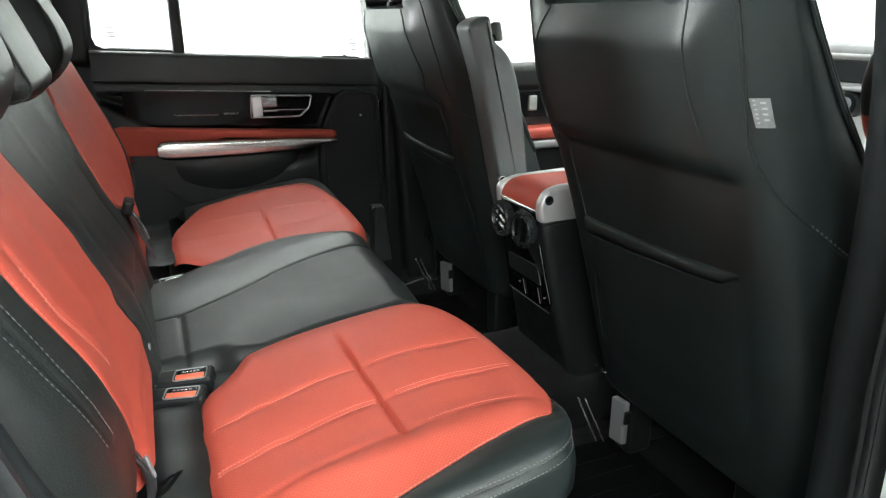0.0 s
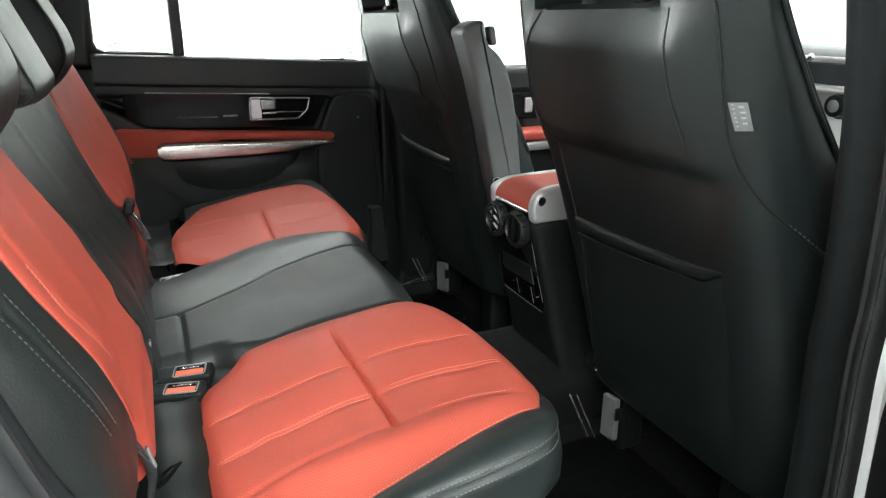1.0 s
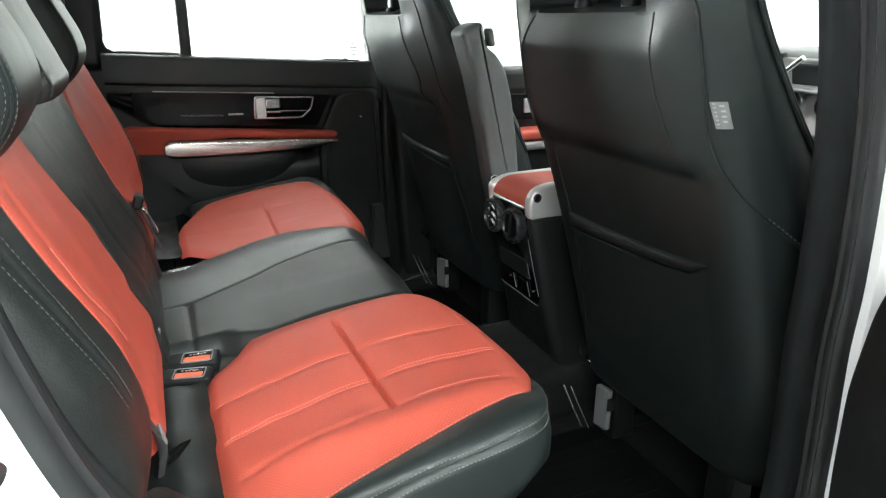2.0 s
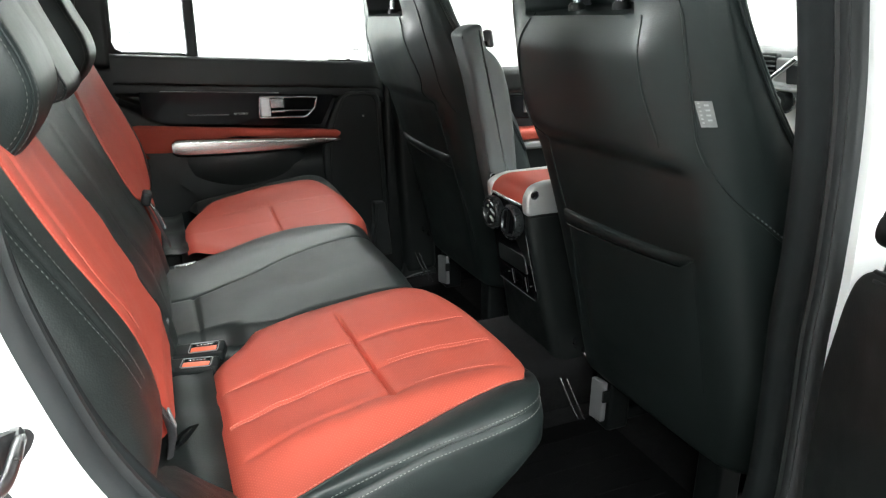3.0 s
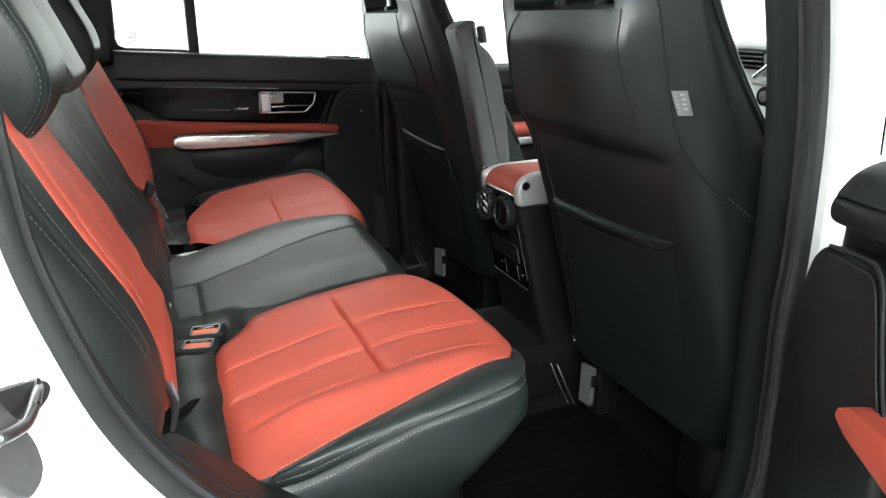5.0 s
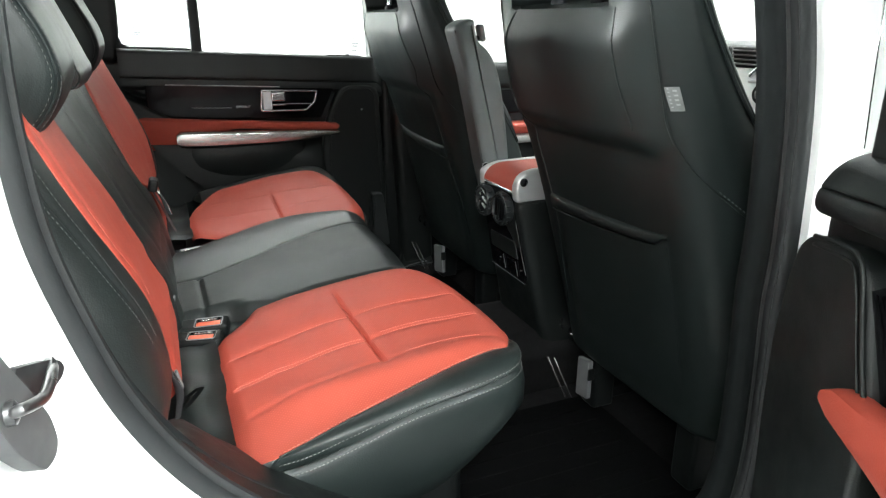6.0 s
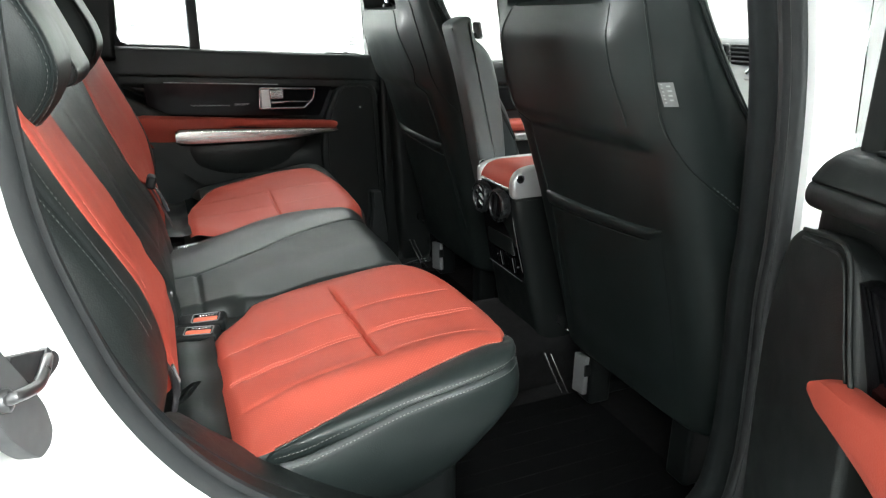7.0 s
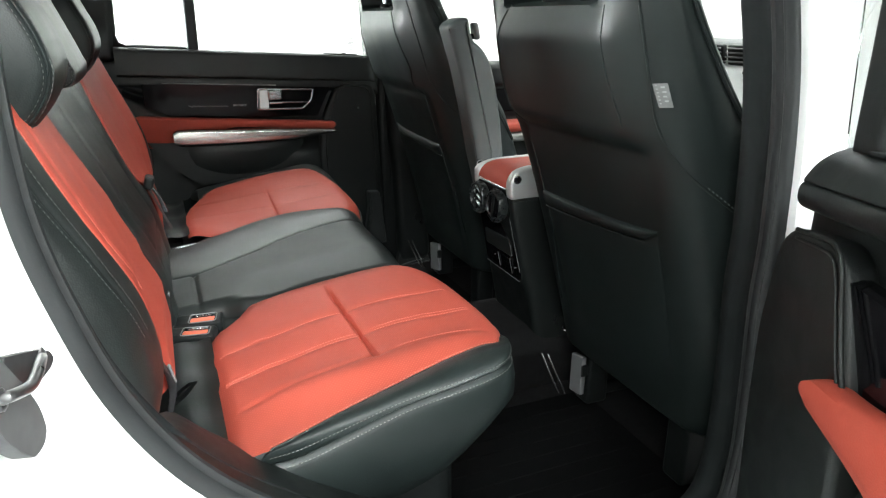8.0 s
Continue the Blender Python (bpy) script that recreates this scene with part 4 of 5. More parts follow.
def headrest(bench, outline, y0, hw, r, mat, label, shift=(0, 0), skew=0.0):
    """A padded block across the car: a soft side profile, rolled edges and sewn cheeks."""
    flat = [(p.x + shift[0], p.z + shift[1]) for p in spline([(x, 0, z) for x, z in outline], 6, True)]

    def ring(by, y, grow=0.0):
        return [Vector((p.x + grow - skew * (y - y0), y, p.y)) for p in inset(flat, by)]

    half = [(hw + 0.006, 2.3 * r), (hw + 0.0045, 1.7 * r), (hw + 0.001, 1.15 * r)]
    half += [(hw - r * (1 - math.cos(a)), r * (1 - math.sin(a))) for a in (0.0, 0.35, 0.7, 1.05, 1.3, math.pi / 2)]
    half += [(hw * 0.55, -0.003), (0.0, -0.004)]
    rows = [ring(by, y0 - y) for y, by in half] + [ring(by, y0 + y) for y, by in reversed(half[:-1])]
    top = part("headrest", capped(rows), mat, bench, label)
    bm = bmesh.new()
    for sg in (-1, 1):
        part("seam", tube(ring(r * (1 - math.sin(0.9)), y0 + sg * (hw - r * (1 - math.cos(0.9)) + 0.0002)), 0.0010, 6, True), BLACK, top)
        for turn in (0.62, 1.18):
            line = ring(r * (1 - math.sin(turn)) - 0.0004, y0 + sg * (hw - r * (1 - math.cos(turn)) + 0.0004))
            stitches(line + line[:1], 0.0028, 0.0028, 0.0003, lift=(0, 0, 0), bm=bm)
    part("stitching", bm, THREAD, top, "pale stitching", kind="stuff")
    return top


def rear_bench():
    bench = thing("rear_bench_seat", "red and black leather rear bench with pale stitching", "seat")
    for s in (-1, 1):
        seat_cushion(bench, s, "red perforated leather seat cushion")
        backrest(bench, s, "red leather backrest")
    centre_cushion(bench)
    centre_backrest(bench)
    headrest(bench, PAD_OUTLINE, -0.395, 0.138, 0.021, BLACK, "black leather headrest", (-0.006, 0), 0.05)
    headrest(bench, PAD_OUTLINE, 0.385, 0.135, 0.021, BLACK, "black leather headrest", (-0.014, -0.002), 0.02)
    headrest(bench, WEDGE_OUTLINE, 0.0, 0.120, 0.010, GREY, "dark grey leather middle headrest")
    rows = []
    for x in np.linspace(-0.275, -0.128, 16):
        rows.append([(x, y, seat_level(x, 0.25) - 0.024 + 0.018 * smooth_step(-0.175, -0.145, y) + 0.016 * smooth_step(-0.270, -0.290, y)) for y in np.linspace(-0.292, -0.135, 22)])
    part("buckle_trough", grid(rows), BLACK, bench, "black leather trough round the buckles")
    part("seat_base", box((0.28, 1.22, 0.16), (-0.07, 0, 0.80), 0.03, 3), PLASTIC, bench, "dark seat base")
    return bench


rear_bench()


# ---- belts and buckles on the bench ----
def buckle(x, y, z, turn, label):
    b = thing("seat_belt_buckle", label, "buckle", "belt buckles of the rear bench")
    m = pose(x, y, z, *turn)
    bm = box((0.075, 0.034, 0.022), (0, 0, 0), 0.006, 3)
    bmesh.ops.transform(bm, matrix=m, verts=bm.verts)
    part("housing", bm, PLASTIC, b)
    bm = box((0.038, 0.0115, 0.005), (0.008, -0.0055, 0.0098), 0.0022, 2)
    bmesh.ops.transform(bm, matrix=m, verts=bm.verts)
    part("button", bm, ORANGE, b, "orange release button")
    loop = rounded([(-0.013, -0.0130), (0.029, -0.0130), (0.029, 0.0110), (-0.013, 0.0110)], 0.004, 4)
    bm = tube([(p, q, 0.0112) for p, q in loop], 0.0009, 6, True)
    bmesh.ops.transform(bm, matrix=m, verts=bm.verts)
    part("rim", bm, GREY_PLASTIC, b, "thin grey rim")
    bm = box((0.036, 0.0085, 0.002), (0.008, 0.0055, 0.0106), 0.0008, 1)
    bmesh.ops.transform(bm, matrix=m, verts=bm.verts)
    part("slot", bm, PIANO, b, "black tongue slot")
    for k in range(5):
        bm = box((0.0042, 0.0022, 0.002), (-0.002 + 0.005 * k, 0.0030, 0.0122), 0.0006, 1)
        bmesh.ops.transform(bm, matrix=m, verts=bm.verts)
        part("latch_tooth", bm, CHROME, b)
    return b


buckle(-0.208, -0.208, 0.915, (8, -4, -14), "black belt buckle with orange button beside the seat cushion")
buckle(-0.222, -0.252, 0.914, (4, -2, -16), "black belt buckle with orange button beside the seat cushion")
buckle(-0.214, 0.162, 0.916, (16, -4, 6), "black belt buckle with orange button beside the seat cushion")


def belt_and_fittings():
    b = thing("seat_belt", "black seat belt with metal tongue along the far backrest", "seat belt")
    rows = []
    for p in spline([(-0.345, 0.225, 1.27), (-0.308, 0.220, 1.16), (-0.262, 0.215, 1.03), (-0.235, 0.225, 0.955)], 8):
        rows.append([p + Vector((0.004, -0.022, 0)), p + Vector((0.006, 0.0, 0)), p + Vector((0.004, 0.022, 0))])
    part("webbing", grid(rows[14:]), WEBBING, b)
    part("tongue", tube(spline([(-0.262, 0.192, 1.062), (-0.248, 0.194, 1.035), (-0.238, 0.200, 1.000)], 6), 0.0072, 10, flat=0.5), CHROME, b, "chrome belt tongue")
    part("tongue_grip", box((0.018, 0.040, 0.026), (-0.262, 0.196, 1.064), 0.006, 3, turn=(0, 18, 0)), PLASTIC, b)
    # lower belt anchor on the near side of the bench
    a = thing("belt_anchor", "black belt strap and anchor at the bench's outer corner", "belt anchor")
    for dy in (0.0, 0.009):
        part("strap", tube(spline([(-0.262, -0.484 + dy, 0.995), (-0.254, -0.480 + dy, 0.972), (-0.252, -0.470 + dy, 0.945), (-0.258, -0.462 + dy, 0.915)], 6), 0.0048, 8, flat=0.5), WEBBING, a)
    rows = []
    for p in spline([(-0.256, -0.460, 0.921), (-0.243, -0.456, 0.927), (-0.231, -0.452, 0.938), (-0.227, -0.451, 0.943), (-0.230, -0.453, 0.945), (-0.243, -0.458, 0.939), (-0.256, -0.462, 0.930)], 5):
        rows.append([p + Vector(o) for o in ((0.004, 0.008, -0.004), (0, 0, 0.0005), (-0.004, -0.008, 0.004))])
    bm = grid(rows)
    bmesh.ops.solidify(bm, geom=bm.faces, thickness=0.0014)
    part("tab", bm, PLASTIC, a, "black looped strap tab")
    part("clip", box((0.004, 0.006, 0.026), (-0.250, -0.472, 0.972), 0.0018, 2, turn=(0, -12, 0)), GREY_PLASTIC, a, "grey clip")
    c = thing("isofix_clip", "grey clip in the gap under the backrest", "clip")
    part("clip", box((0.006, 0.012, 0.028), (-0.250, -0.185, 0.955), 0.003, 2, turn=(0, 12, 0)), GREY_PLASTIC, c)


belt_and_fittings()


# ---- front seats ----
def seat_rear_x(z):
    return interp(z, [0.70, 0.75, 0.85, 0.95, 1.084, 1.20, 1.30, 1.40, 1.55], [0.487, 0.475, 0.452, 0.427, 0.388, 0.350, 0.318, 0.292, 0.262])


def seat_point(z, c, th):
    """One point of a front seat's backrest: th runs round from the middle of the rear face."""
    xr = seat_rear_x(z)
    hw = interp(z, [0.70, 0.8, 1.0, 1.2, 1.3, 1.4, 1.5, 1.56], [0.20, 0.214, 0.222, 0.222, 0.218, 0.210, 0.18, 0.13])
    dep = interp(z, [0.70, 0.9, 1.15, 1.24, 1.32, 1.40, 1.56], [0.20, 0.20, 0.192, 0.164, 0.129, 0.100, 0.08])
    cs, sn = math.cos(th), math.sin(th)
    e = (abs(cs) ** 6 + abs(sn) ** 6) ** (-1 / 6)
    x, y = -cs * e, sn * e
    px = xr + dep / 2 + x * dep / 2
    py = y * hw * (1 + 0.065 * smooth_step(-1, -0.1, x) - 0.055 * smooth_step(-0.1, 1.0, x))
    if x < 0:
        f = abs(py) / hw
        g = smooth_step(0, -0.6, x)
        px += g * 0.012 * smooth_step(0.62, 1.0, f)
        # the upper pad stands out over a soft crease
        px -= g * 0.015 * (1 - smooth_step(0.62, 0.90, f)) * smooth_step(1.206, 1.242, z) * (1 - smooth_step(1.345, 1.408, z))
        px += g * 0.008 * smooth_step(1.225, 1.20, z) * (1 - smooth_step(0.66, 0.84, f))
        px += g * 0.004 * math.exp(-((z - 1.212) / 0.009) ** 2) * (1 - smooth_step(0.62, 0.86, f))
        px += g * 0.10 * smooth_step(1.396, 1.412, z) * (1 - smooth_step(0.50, 0.60, f))
    if py * c < 0:
        py *= 1 + 0.07 * math.exp(-((z - 1.29) / 0.07) ** 2)
    return Vector((px, c + py, z))


def seat_section(z, c, n=128):
    return [seat_point(z, c, a * 2 * math.pi / n) for a in range(n)]


def front_seat(c, s, label):
    """c: the seat's middle line; s: the side of its outer cheek."""
    seat = thing("front_seat", label, "seat", "front seats")
    levels = list(np.linspace(0.765, 1.56, 160))
    hem = [[Vector((seat_rear_x(z) + 0.10 + (p.x - seat_rear_x(z) - 0.10) * k, c + (p.y - c) * k, z)) for p in seat_section(z, c)] for z, k in ((0.752, 0.80), (0.753, 0.92), (0.757, 0.975))]
    bm = capped(hem + [seat_section(z, c) for z in levels])
    back = part("backrest", bm, BLACK, seat, "black leather backrest")

    def rear(y, z):
        """A point of the rear face at that side step."""
        lo, hi = -math.pi * 0.3, math.pi * 0.3
        for _ in range(24):
            mid = (lo + hi) / 2
            lo, hi = (mid, hi) if seat_point(z, c, mid).y < y else (lo, mid)
        return seat_point(z, c, lo)

    # seams of the upper pad; the inner one runs on down the seat's side
    def outer_seam(z):
        return c + s * interp(z, [1.24, 1.255, 1.272, 1.32, 1.392], [0.151, 0.151, 0.148, 0.140, 0.138])

    def inner_seam(z):
        return c - s * interp(z, [0.86, 0.9585, 1.03, 1.09, 1.176, 1.223, 1.268, 1.32, 1.37, 1.402], [0.165, 0.160, 0.147, 0.147, 0.150, 0.149, 0.162, 0.148, 0.129, 0.0985])

    part("pad_seam", tube([rear(outer_seam(z), z) + Vector((-0.0004, 0, 0)) for z in np.linspace(1.245, 1.395, 30)], 0.0012, 6), BLACK, back, "fine seam")
    part("pad_seam", tube([rear(inner_seam(z), z) + Vector((-0.0004, 0, 0)) for z in np.linspace(0.86, 1.398, 70)], 0.0014, 6), BLACK, back, "fine seam")
    # map pocket: a padded upper hem that sags a little, over a thin panel
    rows, low = [], []
    for t in np.linspace(0, 1, 44):
        y = c - s * 0.147 + s * 0.308 * t
        zt = interp(t, [0, 0.35, 0.7, 0.9, 1], [1.0885, 1.0885, 1.0915, 1.0960, 1.0990])
        h = 0.029 - 0.010 * t - 0.014 * smooth_step(0.90, 1.0, t)
        puff = 0.0085 * (1 - 0.75 * smooth_step(0.85, 1.0, t)) * (0.6 + 0.4 * smooth_step(0, 0.1, t))
        rows.append([rear(y, zt - h * k / 10) + Vector((0.001 if k in (0, 10) else -0.001 - puff * math.sin(math.pi * k / 10) ** 0.6, 0, 0)) for k in range(11)])
        low.append((y, zt - h))
    part("pocket_hem", grid(rows), BLACK, back, "padded hem of the map pocket")
    part("hem_seam", tube([rear(y, z - 0.001) + Vector((-0.0045, 0, 0)) for y, z in low], 0.0011, 6), BLACK, back)
    rows = []
    for k in range(25):
        f = k / 24
        row = []
        for j, (y, z) in enumerate(low):
            q = rear(c + (y - c) * (1 - 0.06 * f), z - 0.002 - (z - 0.80) * f)
            e = (2 * j / (len(low) - 1) - 1) ** 6
            row.append(q + Vector((-0.0006 - 0.0055 * (1 - e) * smooth_step(1.0, 0.7, f), 0, 0)))
        rows.append(row)
    part("map_pocket", grid(rows), BLACK, back, "black leather map pocket")
    part("pocket_seam", tube([rear(c + s * (0.155 - 0.03 * (1.07 - z)), z) + Vector((-0.001, 0, 0)) for z in np.linspace(0.88, 1.078, 24)], 0.0012, 6), BLACK, back)
    # cheek seam: down the corner, then sweeping forward
    def cheek(sg, z, f):
        """A point of a cheek, f metres ahead of the rear face."""
        lo, hi = math.pi * 0.12, math.pi * 0.8
        for _ in range(24):
            mid = (lo + hi) / 2
            lo, hi = (mid, hi) if seat_point(z, c, mid).x < seat_rear_x(z) + f else (lo, mid)
        return seat_point(z, c, sg * lo)

    for sg in (-1, 1):
        line = [cheek(sg, z, f) + Vector((0, sg * 0.0006, 0)) for z, f in
                [(1.45, 0.012)] + [(z, 0.014 + 0.0001) for z in np.linspace(1.40, 1.26, 10)] + [(1.235, 0.017), (1.215, 0.022), (1.195, 0.030), (1.175, 0.045), (1.16, 0.06), (1.14, 0.08), (1.125, 0.10), (1.11, 0.12)]]
        line = spline(line, 3)
        part("cheek_seam", tube(line, 0.0017, 6), BLACK, back)
        part("stitching", stitches([p + Vector((0.0045, sg * 0.0010, 0)) for p in line], 0.0040, 0.0034, 0.0010, lift=(0, 0, 0)), GREY_PLASTIC, back, "grey stitching", kind="stuff")
        # doubled piping at the front of the cheek
        for dx in (0.0, 0.006):
            line = [cheek(sg, z, interp(z, [1.10, 1.24, 1.32, 1.40, 1.5], [0.174, 0.127, 0.090, 0.062, 0.04]) + dx) + Vector((0, sg * 0.002, 0)) for z in np.linspace(1.10, 1.50, 26)]
            part("piping", tube(line, 0.0022, 8), BLACK, back)
    # woven label in the outer seam
    def on_cheek(u, v, lift):
        q = cheek(s, 1.2905 + 0.0145 * v + 0.0008 * u, 0.0165 + 0.0048 * (u + 1) - 0.0011 * v)
        return q + Vector((-0.45 * lift, s * 0.9 * lift, 0))

    steps = [k / 4 - 1 for k in range(9)]
    bm = grid([[on_cheek(u, v, 0.0028) for u in steps] for v in steps])
    tag = part("label", bm, LABEL, back, "grey woven label")
    for j in range(4):
        u0 = -0.1 + 0.05 * (j % 2)
        bm = grid([[on_cheek(u0 + 0.55 * k, 0.62 - 0.38 * j + dv, 0.0034) for k in (0, 0.5, 1)] for dv in (0.0, 0.14)])
        part("print", bm, INK, tag, smooth=False)
    for j in range(6):
        bm = grid([[on_cheek(-0.75 + 0.12 * k, 0.8 - 0.3 * j + dv, 0.0034) for k in (0, 1, 2)] for dv in (0.0, 0.10)])
        part("print", bm, INK, tag, smooth=False)
    # headrest on two posts
    for off in (-0.05, 0.05):
        part("post", lathe([(1.36, 0.006), (1.60, 0.006)], (0.330, c + off, 0), "z", 12), CHROME, seat, "chrome headrest post")
        part("post_sleeve", lathe([(1.37, 0.012), (1.408, 0.012), (1.412, 0.009)], (0.330, c + off, 0), "z", 12), PLASTIC, seat)
    rows = []
    for i in range(15):
        t = -1 + 2 * i / 14
        k = max((1 - abs(t) ** 3) ** (1 / 3), 0.05)
        rows.append([(0.30 + math.cos(a * math.pi / 12) * 0.05 * k - 0.03 * t, c + math.sin(a * math.pi / 12) * 0.13 * (0.7 + 0.3 * k), 1.61 + 0.085 * t) for a in range(24)])
    part("headrest", capped(rows), BLACK, seat, "black leather headrest")
    # cushion, base, rails
    bm = box((0.46, 0.44, 0.13), (0.84, c, 0.86), 0.05, 5)
    part("seat_cushion", bm, BLACK, seat, "black leather seat cushion")
    part("seat_pan", box((0.46, 0.40, 0.05), (0.83, c, 0.765), 0.015, 2), PLASTIC, seat)
    for off in (-0.135, 0.139):
        part("rail", box((0.40, 0.045, 0.03), (0.74, c + off, 0.665), 0.006, 2), PLASTIC, seat, "black seat rail")
        part("rail_bracket", box((0.05, 0.05, 0.12), (0.525, c + off, 0.695), 0.008, 2), PLASTIC, seat)
    off, wide = (0.129, 0.034) if s < 0 else (0.097, 0.050)
    cover = part("rail_cover", box((0.012, wide, 0.080), (0.484, c + off, 0.706), 0.003, 2, turn=(-4 if s < 0 else -10, 4, 6)), GREY_PLASTIC, seat, "grey rail end cover")
    part("cover_clip", box((0.014, 0.006, 0.024), (0.484, c + off - wide / 2 - 0.004, 0.722), 0.002, 2), PLASTIC, cover)
    for dx, dy, r in ((0, 0, 0.0020), (0.010, -0.008, 0.0016)):
        part("bracket_edge", tube(spline([(0.424 + dx, c + 0.172 + dy, 0.742), (0.440 + dx, c + 0.164 + dy, 0.70), (0.462 + dx, c + 0.160 + dy, 0.650)], 6), r, 6), CHROME, seat, "bright bracket edge")
    part("fixing", tube(spline([(0.452, c + 0.172, 0.822), (0.446, c + 0.166, 0.812), (0.449, c + 0.160, 0.806)], 4), 0.0022, 6), PIANO, seat)
    part("fixing", tube(spline([(0.462, c + 0.158, 0.806), (0.456, c + 0.151, 0.800), (0.460, c + 0.146, 0.797)], 4), 0.0022, 6), PIANO, seat)
    return seat


front_seat(-0.395, -1, "black leather front seat with map pocket and grey woven label")
passenger = front_seat(0.395, 1, "black leather front seat with a folded-up inner armrest")


def folded_armrest(seat):
    base = [(0.350, 1.364), (0.374, 1.378), (0.399, 1.382), (0.404, 1.350), (0.410, 1.334), (0.431, 1.319), (0.450, 1.294), (0.466, 1.243), (0.480, 1.165), (0.490, 1.084), (0.493, 0.99),
            (0.444, 0.99), (0.421, 1.080), (0.403, 1.170), (0.380, 1.270)]
    out = rounded(base, 0.016, 5)
    # near face puffed, edges rolled, a shallow pull towards the hinge
    rings = [(0.013, -0.0040), (0.008, -0.0028), (0.0045, -0.0010), (0.002, 0.0015), (0.0006, 0.004), (0.0, 0.008), (0.0, 0.050), (0.002, 0.057), (0.008, 0.061)]
    rows = []
    for by, dy in rings:
        rows.append([Vector((p.x, 0.092 + dy + (0.003 * math.exp(-((p.y - 1.13) / 0.02) ** 2) if dy < 0 else 0), p.y)) for p in inset(out, by)])
    arm = part("armrest", capped(rows), GREY_LIT, seat, "dark grey leather armrest, folded up")
    line = [(0.3525, 1.358), (0.359, 1.340), (0.381, 1.270), (0.404, 1.170), (0.422, 1.080), (0.440, 1.005)]
    line = spline([(x + 0.003, 0.0945, z) for x, z in line], 6)
    part("piping", tube(line, 0.0022, 8), BLACK, arm, "black piped edge")
    part("stitching", stitches([p + Vector((0.006, -0.0020, 0)) for p in line], 0.0032, 0.0026, 0.0005, lift=(0, 0, 0)), BLACK, arm, kind="stuff")
    part("knob", box((0.012, 0.026, 0.036), (0.424, 0.115, 1.352), 0.005, 3, turn=(0, -12, 0)), GREY_PLASTIC, arm, "grey adjuster knob")
    part("knob_stem", box((0.020, 0.012, 0.012), (0.410, 0.115, 1.340), 0.003, 2, turn=(0, -12, 0)), PLASTIC, arm)


folded_armrest(passenger)


